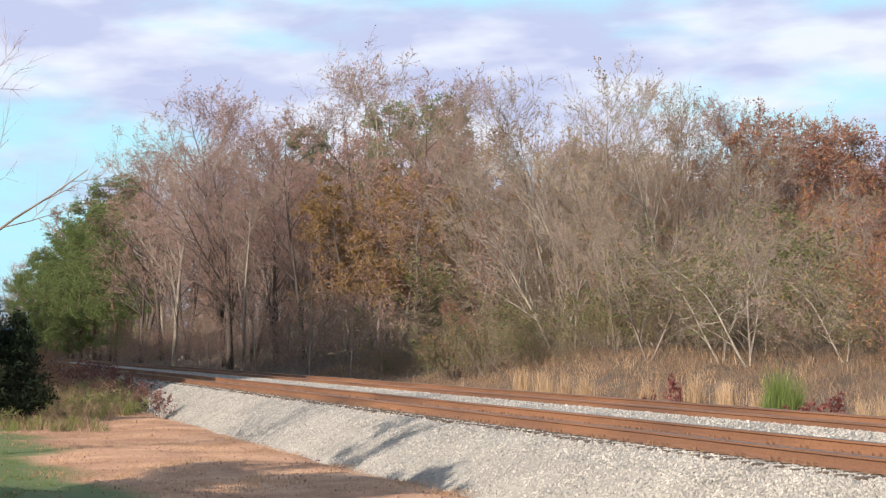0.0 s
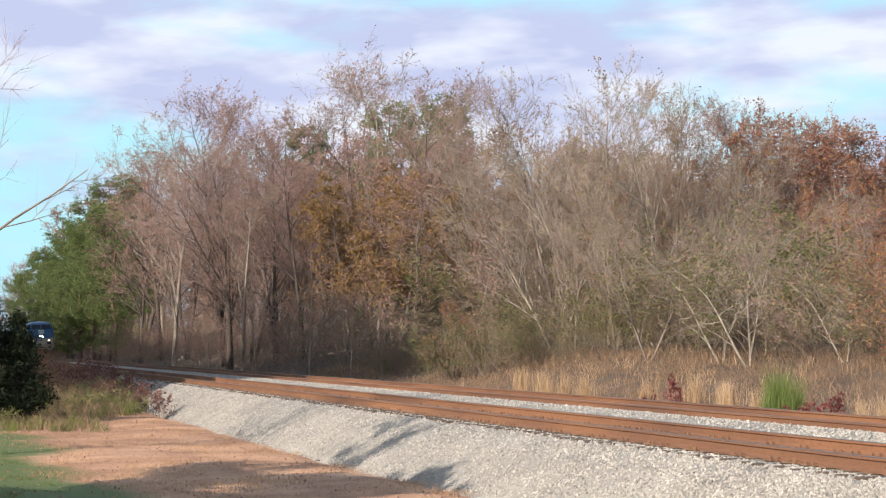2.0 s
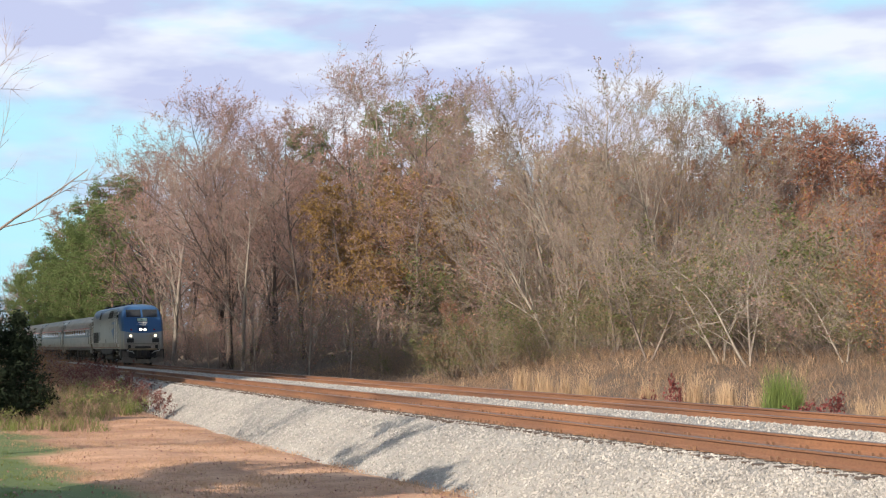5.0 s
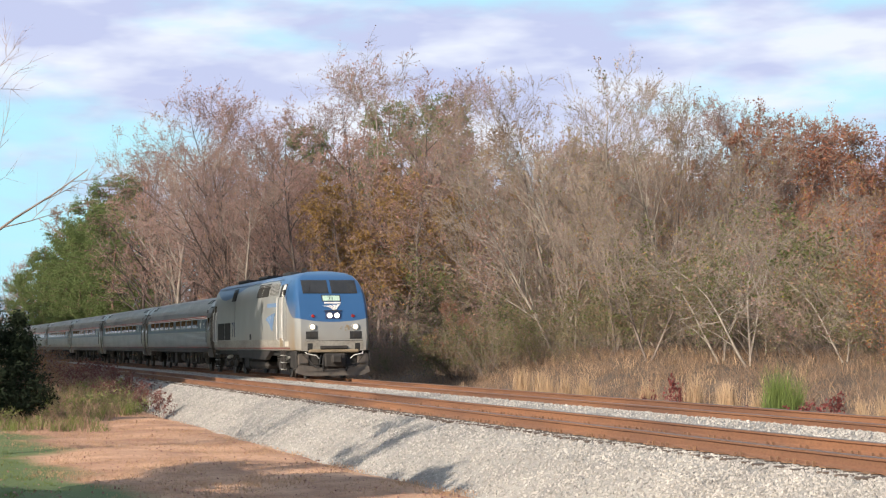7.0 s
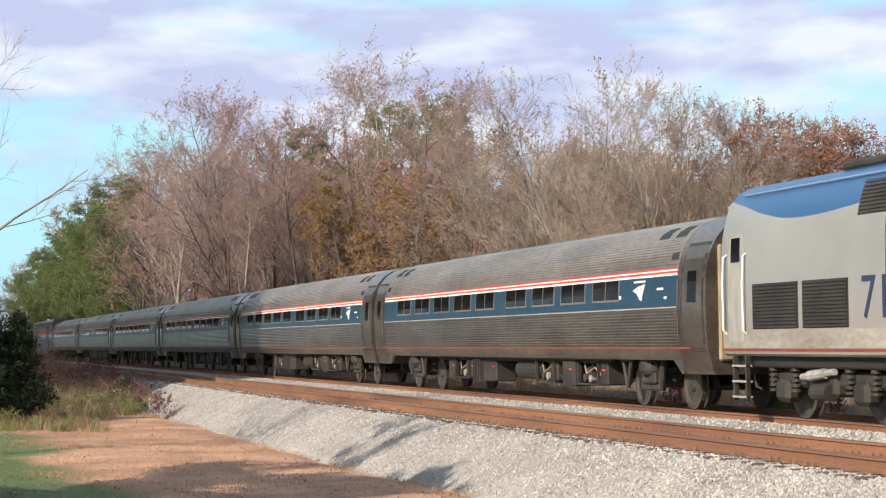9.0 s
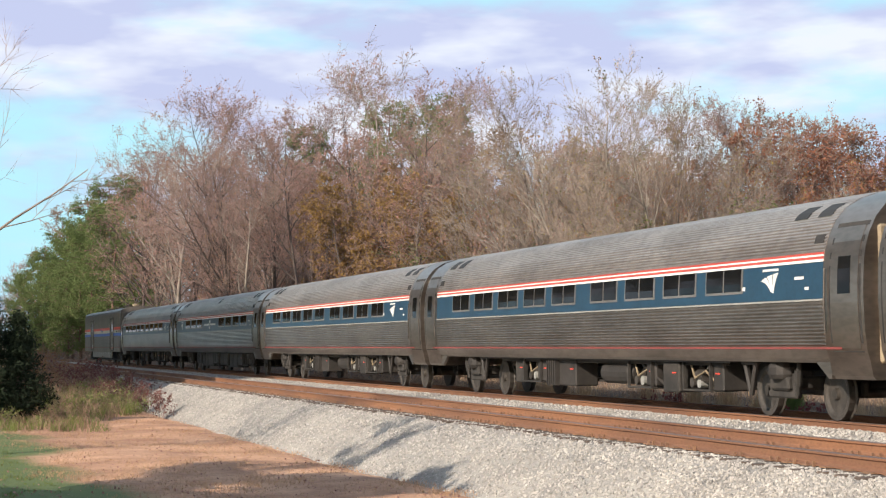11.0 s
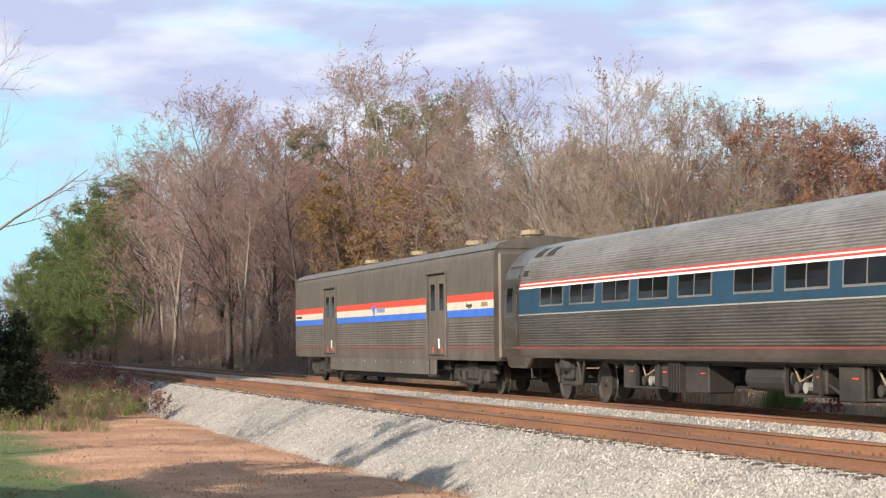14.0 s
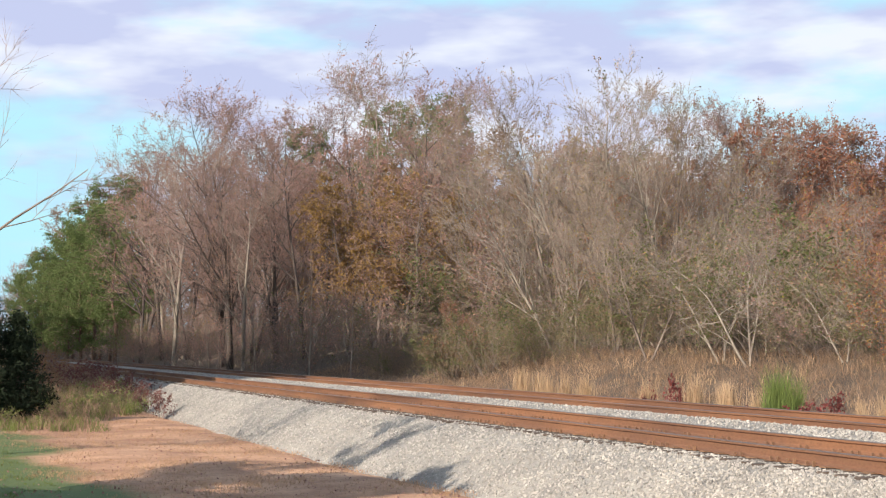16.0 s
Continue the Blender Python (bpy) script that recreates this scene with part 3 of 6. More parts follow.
def coach(name, label, windows, cafe=False, group="passenger cars of the train"):
    car = thing(name, label, "railway car", group)
    vest = 11.45
    fl = fluted(COACH, [(1.3, 2.03), (2.82, 3.87)])
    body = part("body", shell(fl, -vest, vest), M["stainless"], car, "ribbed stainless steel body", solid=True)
    # body faces below the window band get the darker steel
    body.data.materials.append(M["darksteel"])
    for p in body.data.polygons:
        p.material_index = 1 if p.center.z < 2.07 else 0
    coach_ends(car, COACH, vest)
    for sd in (-1, 1):
        part("window_band", strip(COACH, sd, -vest, vest, 2.06, 2.66, 0.005, n=4), M["blueband"], car, "blue painted window band")
        part("stripe", strip(COACH, sd, -vest, vest, 2.025, 2.052, 0.018, n=1), M["silver"], car, "thin pale line")
        part("stripe", strip(COACH, sd, -vest, vest, 2.665, 2.71, 0.016, n=1), M["white"], car, "thin white line")
        part("stripe", strip(COACH, sd, -vest, vest, 2.71, 2.755, 0.016, n=1), M["red"], car, "thin red line")
        part("stripe", strip(COACH, sd, -vest, vest, 2.755, 2.785, 0.016, n=1), M["white"], car, "thin white line")
        part("stripe", strip(COACH, sd, -vest, vest, 2.785, 2.825, 0.016, n=1), M["red"], car, "thin red line")
        part("sill_stripe", strip(COACH, sd, -12.0, 12.0, 1.225, 1.265, 0.018, n=1), M["fadedred"], car, "thin faded red sill line")
        for c in windows:
            x = sd * -1 * (13.0 - c) if sd > 0 else 13.0 - c
            w = part("window", strip(COACH, sd, x - 0.80, x + 0.80, 2.215, 2.70, 0.014, n=3), M["stainless"], car, "thin bright metal window frame")
            for q in (-1, 1):
                part("pane", strip(COACH, sd, x + q * 0.385 - 0.355, x + q * 0.385 + 0.355, 2.26, 2.665, 0.02, n=3), M["glass"], w)
    # mark and small lettering near the leading end, on the side that faces the camera
    if not cafe:
        fan(-1, 9.55, lambda z: lerp_list(COACH, z), 2.19, 0.72, 0.36, M["white"], car)
        part("nameplate", strip(COACH, -1, 9.25, 9.85, 2.575, 2.615, 0.012, n=1), M["white"], car)
        part("placard", strip(COACH, -1, 8.33, 8.55, 2.26, 2.33, 0.012, n=1), M["white"], car)
    else:
        fan(-1, -9.6, lambda z: lerp_list(COACH, z), 2.19, 0.72, 0.36, M["white"], car)
        part("nameplate", strip(COACH, -1, -9.9, -9.3, 2.575, 2.615, 0.012, n=1), M["white"], car)
        part("nameplate", strip(COACH, -1, -1.95, -0.5, 2.335, 2.42, 0.012, n=1), M["white"], car)
        part("nameplate", strip(COACH, -1, 0.05, 1.5, 2.335, 2.42, 0.012, n=1), M["white"], car)
        o = Shape()
        pts = [(-0.22 + 0.2 * math.cos(k * 0.5236), 2.375 + 0.23 * math.sin(k * 0.5236)) for k in range(12)]
        inn = [(-0.22 + 0.12 * math.cos(k * 0.5236), 2.375 + 0.16 * math.sin(k * 0.5236)) for k in range(12)]
        for k in range(12):
            j = (k + 1) % 12
            q = [pts[k], pts[j], inn[j], inn[k]]
            o.prism([(a, -1.618, b) for a, b in q], [(a, -1.60, b) for a, b in q])
        part("emblem", o, M["white"], car, "white oval emblem", kind="stuff")
        part("roof_vent", strip(COACH, -1, 0.55, 1.05, 3.40, 3.62, 0.03, n=4), M["black"], car, "dark slotted roof vent")
    for x, z, w in ((10.62, 2.42, 0.16), (10.9, 2.24, 0.07)):
        part("placard", strip(COACH, -1, x - w, x + w, z - 0.025, z + 0.025, 0.012, n=1), M["white"], car)
    inside_truck(car, 9.07, 1)
    inside_truck(car, -9.07, -1)
    part("underframe", Shape().box(-7.4, 7.4, -0.55, 0.55, 0.80, 1.0, 0.02).box(-7.4, 7.4, -1.4, 1.4, 0.97, 1.02), M["black"], car)
    rng = random.Random(9 if cafe else 4)
    boxes = ([(5.9, 7.0, 0.42), (3.4, 5.6, 0.30), (1.0, 3.3, 0.38), (-0.6, 0.8, 0.45), (-4.6, -1.0, 0.30), (-6.6, -5.0, 0.42)] if cafe else
             [(6.3, 6.75, 0.42), (4.1, 4.9, 0.36), (3.0, 3.5, 0.46), (-2.3, -1.2, 0.36), (-3.9, -3.1, 0.44), (-5.6, -4.9, 0.38)])
    for a, b, z in boxes:
        for sd in (-1, 1):
            y0, y1 = sorted((sd * rng.uniform(0.62, 0.7), sd * rng.uniform(1.22, 1.36)))
            eq = part("equipment_box", Shape().box(a, b, y0, y1, z, 0.975, 0.03), M["tank"] if rng.random() < 0.6 else M["under"], car)
            yf = sd * (max(abs(y0), abs(y1)) + 0.004)
            part("warning_bar", Shape().box(b - 0.32, b - 0.12, min(yf, yf + sd * 0.006), max(yf, yf + sd * 0.006), 0.74, 0.765), M["orange"], eq, "small red warning bar")
            if b - a > 1.2:
                part("cover", Shape().box(a + 0.1, (a + b) / 2 - 0.04, min(yf, yf + sd * 0.02), max(yf, yf + sd * 0.02), z + 0.08, 0.9, 0.008), M["under"], eq)
                part("cover", Shape().box((a + b) / 2 + 0.04, b - 0.1, min(yf, yf + sd * 0.02), max(yf, yf + sd * 0.02), z + 0.08, 0.9, 0.008), M["tank"], eq)
    for sd in (-1, 1):
        part("air_tank", Shape().cyl((0.35, sd * 1.05, 0.7), (0.5, sd * 1.05, 0.7), 0.14, 0.24, 14).cyl((0.5, sd * 1.05, 0.7), (2.0, sd * 1.05, 0.7), 0.24, 0.24, 14)
             .cyl((2.0, sd * 1.05, 0.7), (2.15, sd * 1.05, 0.7), 0.24, 0.14, 14), M["tank"], car, "grey cylindrical air tank")
        part("pipe", Shape().tube([Vector((-7.0, sd * 0.6, 0.5)), Vector((-3, sd * 0.62, 0.48)), Vector((2, sd * 0.6, 0.5)), Vector((7, sd * 0.6, 0.5))], [0.03] * 4, 6), M["under"], car)
        part("pipe", Shape().tube([Vector((2.6, sd * 1.15, 0.9)), Vector((3.9, sd * 1.2, 0.5)), Vector((4.3, sd * 1.1, 0.46))], [0.028] * 3, 6), M["tank"], car)
        part("compressor", Shape().cyl((-3.0, sd * 0.95, 0.62), (-2.4, sd * 0.95, 0.62), 0.2, 0.2, 12).cyl((-2.85, sd * 1.1, 0.75), (-2.85, sd * 1.3, 0.75), 0.1, 0.08, 10)
             .cyl((-2.6, sd * 1.1, 0.55), (-2.6, sd * 1.3, 0.55), 0.12, 0.1, 10), M["tank"], car)
        part("cable_run", Shape().box(-6.8, 6.8, min(sd * 1.1, sd * 1.2), max(sd * 1.1, sd * 1.2), 0.90, 0.97, 0.015), M["under"], car)
        part("valve", Shape().cyl((5.4, sd * 1.1, 0.7), (5.75, sd * 1.1, 0.7), 0.13, 0.13, 10).cyl((5.55, sd * 1.1, 0.7), (5.55, sd * 1.1, 0.97), 0.03, 0.03, 6), M["wheel"], car)
    for x0, n in (((7.35, 3), (-4.85, 3)) if cafe else ((2.2, 2), (-4.7, 2), (5.1, 2))):
        fr = Shape().box(x0 - 0.1, x0 + 1.2, -1.3, -0.7, 0.40, 0.44, 0.01)
        for q in (x0 - 0.1, x0 + 1.15):
            fr.box(q, q + 0.05, -1.3, -1.24, 0.441, 0.96)
        eq = part("equipment_frame", fr, M["under"], car, "open steel frame of machinery")
        for i in range(n):
            q = x0 + 0.12 + 0.36 * i + rng.uniform(-0.05, 0.05)
            part("pump", Shape().cyl((q, -1.2, 0.56), (q, -0.85, 0.56), 0.10, 0.10, 10).cyl((q + 0.02, -1.02, 0.64), (q + 0.1, -1.02, 0.88), 0.07, 0.05, 8), M["silver" if i == 1 else "wheel"], eq)
        part("hose", Shape().tube([Vector((x0, -1.15, 0.9)), Vector((x0 + 0.4, -1.25, 0.66)), Vector((x0 + 0.8, -1.2, 0.8)), Vector((x0 + 1.1, -1.1, 0.55))], [0.022] * 4, 6), M["tan"], eq)
    for k in range(5):
        x = -2.9 + k * 0.14 + (3.3 if cafe else 0)
        part("fin", Shape().box(x, x + 0.05, -1.36, -0.75, 0.36, 0.95), M["tank"], car)
    return car


def baggage_car():
    car = thing("baggage_car", "grey baggage car with red, white and blue stripes", "railway car", "passenger cars of the train")
    fl = fluted(BAGGAGE, [(1.3, 2.0)], 0.07, 0.014)
    prof2 = [(1.50, 0.9), (1.53, 1.0), (1.53, 1.3), (1.53, 2.0)] + BAGGAGE[3:]
    fl = fluted(prof2, [(1.31, 1.99)], 0.075, 0.015)
    part("body", shell(fl, -12.6, 12.6), M["bagside"], car, "grey-brown ribbed steel body", solid=True)
    doors = ((6.42, 8.32), (-7.36, -5.5))
    cuts = [-12.6, doors[1][0], doors[1][1], doors[0][0], doors[0][1], 12.6]
    for sd in (-1, 1):
        for i in (0, 2, 4):
            a, b = cuts[i] + (0.06 if i else 0), cuts[i + 1] - (0.06 if i < 4 else 0)
            for z0, z1, m, nm in ((2.49, 2.68, "orange", "bright red stripe"), (2.27, 2.488, "cream", "cream stripe"), (2.07, 2.268, "brightblue", "bright blue stripe")):
                part("stripe", strip(BAGGAGE, sd, a, b, z0, z1, 0.012, n=1), M[m], car, nm)
            part("sill_stripe", strip(BAGGAGE, sd, a, b, 1.215, 1.255, 0.02, n=1), M["fadedred"], car, "thin faded red line")
        for a, b in doors:
            f = Shape().box(a - 0.05, a + 0.03, min(sd * 1.5, sd * 1.60), max(sd * 1.5, sd * 1.60), 1.0, 3.34, 0.01)
            f.box(b - 0.03, b + 0.05, min(sd * 1.5, sd * 1.60), max(sd * 1.5, sd * 1.60), 1.0, 3.34, 0.01)
            f.box(a - 0.05, b + 0.05, min(sd * 1.5, sd * 1.62), max(sd * 1.5, sd * 1.62), 3.341, 3.40, 0.01)
            part("door_frame", f, M["bagside"], car)
            # flat dark sheet behind the leaves; its colour stands for a shaded recess
            part("recess", strip(BAGGAGE, sd, a + 0.02, b - 0.02, 1.0, 3.335, 0.003, n=1), M["under"], car)
            mid = (a + b) / 2
            for x0, x1 in ((a + 0.07, mid - 0.02), (mid + 0.02, b - 0.07)):
                d = part("door", strip(BAGGAGE, sd, x0, x1, 1.05, 3.29, 0.018, n=1), M["bagside"], car, "grey-brown baggage door leaf")
                c = (x0 + x1) / 2
                part("pane", Shape().box(c - 0.2, c + 0.2, min(sd * 1.54, sd * 1.553), max(sd * 1.54, sd * 1.553), 2.3, 3.05, 0.006), M["glass"], d)
                part("sill_mark", Shape().box(c - 0.06, c + 0.06, min(sd * 1.54, sd * 1.556), max(sd * 1.54, sd * 1.556), 1.1, 1.26, 0.004), M["orange"], d)
            part("notice", Shape().box(mid + 0.1, mid + 0.24, min(sd * 1.54, sd * 1.562), max(sd * 1.54, sd * 1.562), 1.22, 1.5, 0.004), M["white"], car)
        part("skirt", Shape().box(-6.7, 7.0, min(sd * 1.44, sd * 1.5), max(sd * 1.44, sd * 1.5), 0.46, 0.93, 0.02), M["bagside"], car, "flat lower side skirt")
        for k in range(9):
            x = -6.2 + 1.55 * k
            part("rivet_plate", Shape().box(x - 0.022, x + 0.022, min(sd * 1.502, sd * 1.512), max(sd * 1.502, sd * 1.512), 0.79, 0.825, 0.004), M["white"], car)
        for x0, x1 in ((6.35, 7.1), (-7.45, -6.7)):
            st = Shape().box(x0, x0 + 0.06, min(sd * 1.4, sd * 1.52), max(sd * 1.4, sd * 1.52), 0.4, 0.95, 0.01)
            st.box(x0, x1, min(sd * 1.4, sd * 1.54), max(sd * 1.4, sd * 1.54), 0.4, 0.45, 0.01)
            part("step", st, M["under"], car)
    roof = fluted([(1.5, 3.80), (1.38, 3.935), (1.06, 4.035), (0.6, 4.105), (0.0, 4.125)], [])
    part("roof", shell(roof, -12.62, 12.62), M["bagside"], car, "smooth weathered grey roof", solid=True)
    for x in (-12.45 + 25.4, 7.35, 1.45, -4.8):
        v = Shape().cyl((min(x, 12.3), -0.35, 4.05), (min(x, 12.3), -0.35, 4.17), 0.24, 0.24, 14).cyl((min(x, 12.3), -0.35, 4.17), (min(x, 12.3), -0.35, 4.29), 0.32, 0.30, 14)
        part("roof_vent", v, M["tan"], car, "round pale roof ventilator")
    fan(-1, -0.1, lambda z: 1.531, 2.22, 0.62, 0.44, M["brightblue"], car)
    part("nameplate", Shape().box(0.35, 1.35, -1.549, -1.53, 2.36, 2.5, 0.003), M["decal"], car)
    lettering("Baggage", 0.17, M["under"], car, 10.2, -1.546, 2.33, "dark lettering on the cream stripe")
    part("placard", Shape().box(11.55, 12.1, -1.548, -1.53, 2.33, 2.44, 0.003), M["tan"], car)
    part("placard", Shape().box(-12.35, -11.35, -1.548, -1.53, 2.34, 2.42, 0.003), M["under"], car)
    for e in (-1, 1):
        x0, x1 = sorted((e * 12.6, e * 12.72))
        part("end_plate", Shape().box(x0, x1, -1.42, 1.42, 0.95, 3.7, 0.05), M["bagside"], car, "grey-brown end panel")
        g = Shape()
        for sd in (-1, 1):
            g.box(min(e * 12.72, e * 12.98), max(e * 12.72, e * 12.98), min(sd * 0.6, sd * 0.85), max(sd * 0.6, sd * 0.85), 1.0, 3.3, 0.05)
        g.box(min(e * 12.72, e * 12.98), max(e * 12.72, e * 12.98), -0.85, 0.85, 3.301, 3.5, 0.05)
        part("gangway", g, M["rubber"], car)
        c = Shape().box(min(e * 12.2, e * 12.98), max(e * 12.2, e * 12.98), -0.12, 0.12, 0.7, 0.96, 0.04)
        part("coupler", c, M["under"], car)
        for sd in (-1, 1):
            part("grab_iron", Shape().tube([Vector((e * 12.74, sd * 1.3, 1.3)), Vector((e * 12.80, sd * 1.32, 1.5)), Vector((e * 12.80, sd * 1.32, 2.3)), Vector((e * 12.74, sd * 1.3, 2.5))], [0.018] * 4, 6), M["tan"], car)
            part("hose", Shape().tube([Vector((e * 12.5, sd * 0.5, 0.9)), Vector((e * 12.75, sd * 0.55, 0.45)), Vector((e * 12.95, sd * 0.5, 0.5))], [0.035] * 3, 6), M["black"], car)
        x = e * 9.5
        t = part("truck", Shape().box(x - 1.9, x + 1.9, -1.12, -0.95, 0.52, 0.78, 0.05).box(x - 1.9, x + 1.9, 0.95, 1.12, 0.52, 0.78, 0.05)
                 .box(x - 0.4, x + 0.4, -1.2, 1.2, 0.35, 0.85, 0.06), M["under"], car, "heavy dark cast-steel truck")
        wheelset(t, x - 1.37)
        wheelset(t, x + 1.37)
        for sd in (-1, 1):
            for a in (x - 1.37, x + 1.37):
                part("journal_box", Shape().box(a - 0.2, a + 0.2, min(sd * 0.93, sd * 1.24), max(sd * 0.93, sd * 1.24), 0.3, 0.66, 0.06), M["under"], t)
            part("equalizer", Shape().tube([Vector((x - 1.37, sd * 1.2, 0.6)), Vector((x - 0.9, sd * 1.2, 0.3)), Vector((x + 0.9, sd * 1.2, 0.3)), Vector((x + 1.37, sd * 1.2, 0.6))], [0.06] * 4, 6), M["tank"], t)
            for a in (x - 0.75, x + 0.75):
                part("spring", Shape().cyl((a, sd * 1.12, 0.34), (a, sd * 1.12, 0.6), 0.13, 0.13, 10), M["tank"], t)
    # the lower black box is added to make it dark below the skirt
    part("underframe", Shape().box(-7.4, 7.4, -1.2, 1.2, 0.6, 0.95, 0.02).box(-6.6, 6.9, -1.0, 1.0, 0.28, 0.601, 0.02), M["black"], car)
    return car


LOCO = [(1.44, 1.10), (1.50, 1.14), (1.52, 1.3), (1.53, 1.7), (1.53, 2.3), (1.525, 2.9), (1.505, 3.3), (1.43, 3.62), (1.34, 3.88), (1.18, 4.08), (0.9, 4.21),
        (0.5, 4.28), (0.0, 4.30)]
NOSE_X = [(9.54, 1.0), (9.60, 1.6), (9.55, 2.2), (9.44, 2.6), (9.22, 3.0), (8.95, 3.4), (8.62, 3.8), (8.36, 4.05), (7.95, 4.2), (7.4, 4.3)]


def loco_paint():
    """Silver below, blue above a sweeping line along the body."""
    m = mat("loco_paint", (0.30, 0.31, 0.303), (0.25, 0.253, 0.244), 0.5, 0.38, metal=0.15, fine=1.2, stretch=(1, 1, 0.8), dark=-0.38)
    n, ln = m.node_tree.nodes, m.node_tree.links
    b = n["Principled BSDF"]
    old = b.inputs["Base Color"].links[0].from_socket
    co = n.new("ShaderNodeTexCoord")
    sep = n.new("ShaderNodeSeparateXYZ")
    ln.new(co.outputs["Object"], sep.inputs[0])
    nx = n.new("ShaderNodeMapRange")
    nx.inputs["From Min"].default_value, nx.inputs["From Max"].default_value = -10.6, 10.6
    ln.new(sep.outputs["X"], nx.inputs["Value"])
    fc = n.new("ShaderNodeFloatCurve")
    line = [(-10.5, 4.0), (-9.6, 3.84), (-8.4, 3.58), (-7.3, 3.46), (-5.5, 3.52), (-3.5, 3.74), (-1.5, 3.96), (0.0, 4.02), (4.6, 4.02),
            (5.9, 3.80), (7.2, 3.36), (7.9, 2.95), (8.6, 2.52), (9.2, 2.32), (9.6, 2.2)]
    cv = fc.mapping.curves[0]
    val = lambda q: ((q[0] + 10.6) / 21.2, (q[1] - 2.0) / 2.5)
    cv.points[0].location, cv.points[1].location = val(line[0]), val(line[-1])
    for q in line[1:-1]:
        cv.points.new(*val(q))
    fc.mapping.update()
    ln.new(nx.outputs[0], fc.inputs["Value"])
    h = n.new("ShaderNodeMapRange")
    h.inputs["To Min"].default_value, h.inputs["To Max"].default_value = 2.0, 4.5
    ln.new(fc.outputs[0], h.inputs["Value"])
    yy = n.new("ShaderNodeMath")
    yy.operation = "MULTIPLY"
    ln.new(sep.outputs["Y"], yy.inputs[0])
    ln.new(sep.outputs["Y"], yy.inputs[1])
    fx = n.new("ShaderNodeMapRange")
    fx.inputs["From Min"].default_value, fx.inputs["From Max"].default_value = 9.0, 9.5
    fx.inputs["To Max"].default_value = 0.07
    ln.new(sep.outputs["X"], fx.inputs["Value"])
    vy = n.new("ShaderNodeMath")
    vy.operation = "MULTIPLY_ADD"
    ln.new(yy.outputs[0], vy.inputs[0])
    ln.new(fx.outputs[0], vy.inputs[1])
    ln.new(h.outputs[0], vy.inputs[2])
    sub = n.new("ShaderNodeMath")
    sub.operation = "SUBTRACT"
    ln.new(sep.outputs["Z"], sub.inputs[0])
    ln.new(vy.outputs[0], sub.inputs[1])
    st = n.new("ShaderNodeMapRange")
    st.inputs["From Min"].default_value, st.inputs["From Max"].default_value = 0.0, 0.015
    ln.new(sub.outputs[0], st.inputs["Value"])
    mix = n.new("ShaderNodeMix")
    mix.data_type = "RGBA"
    mix.inputs["B"].default_value = (0.036, 0.105, 0.235, 1)
    ln.new(st.outputs[0], mix.inputs["Factor"])
    ln.new(old, mix.inputs["A"])
    # rust and road dirt that streaks up from the lower edge
    dn = n.new("ShaderNodeTexNoise")
    dn.inputs["Scale"].default_value, dn.inputs["Detail"].default_value = 1.3, 5
    mp = n.new("ShaderNodeMapping")
    mp.inputs["Scale"].default_value = (1.0, 1.0, 0.6)
    ln.new(co.outputs["Object"], mp.inputs[0])
    ln.new(mp.outputs[0], dn.inputs["Vector"])
    dh = n.new("ShaderNodeMapRange")
    dh.inputs["From Min"].default_value, dh.inputs["From Max"].default_value = 2.3, 1.1
    ln.new(sep.outputs["Z"], dh.inputs["Value"])
    dm = n.new("ShaderNodeMath")
    dm.operation = "MULTIPLY"
    ln.new(dn.outputs["Fac"], dm.inputs[0])
    ln.new(dh.outputs[0], dm.inputs[1])
    d2 = n.new("ShaderNodeMath")
    d2.operation = "MULTIPLY"
    d2.inputs[1].default_value = 0.75
    ln.new(dm.outputs[0], d2.inputs[0])
    cx = n.new("ShaderNodeMapRange")
    cx.inputs["From Min"].default_value, cx.inputs["From Max"].default_value = 7.0, 8.8
    cx.inputs["To Max"].default_value = 0.55
    ln.new(sep.outputs["X"], cx.inputs["Value"])
    fr = n.new("ShaderNodeMapRange")
    fr.inputs["From Min"].default_value, fr.inputs["From Max"].default_value = 9.25, 9.05
    ln.new(sep.outputs["X"], fr.inputs["Value"])
    cz = n.new("ShaderNodeMapRange")
    cz.inputs["From Min"].default_value, cz.inputs["From Max"].default_value = 3.1, 2.0
    ln.new(sep.outputs["Z"], cz.inputs["Value"])
    flank = None
    for src in (cx, fr, cz):
        if flank is None:
            flank = src.outputs[0]
            continue
        mu = n.new("ShaderNodeMath")
        mu.operation = "MULTIPLY"
        ln.new(flank, mu.inputs[0])
        ln.new(src.outputs[0], mu.inputs[1])
        flank = mu.outputs[0]
    dsum = n.new("ShaderNodeMath")
    dsum.operation, dsum.use_clamp = "ADD", True
    ln.new(d2.outputs[0], dsum.inputs[0])
    ln.new(flank, dsum.inputs[1])
    mx = n.new("ShaderNodeMix")
    mx.data_type = "RGBA"
    mx.inputs["B"].default_value = (0.30, 0.22, 0.14, 1)
    ln.new(dsum.outputs[0], mx.inputs["Factor"])
    ln.new(mix.outputs["Result"], mx.inputs["A"])
    ln.new(mx.outputs["Result"], b.inputs["Base Color"])
    return m


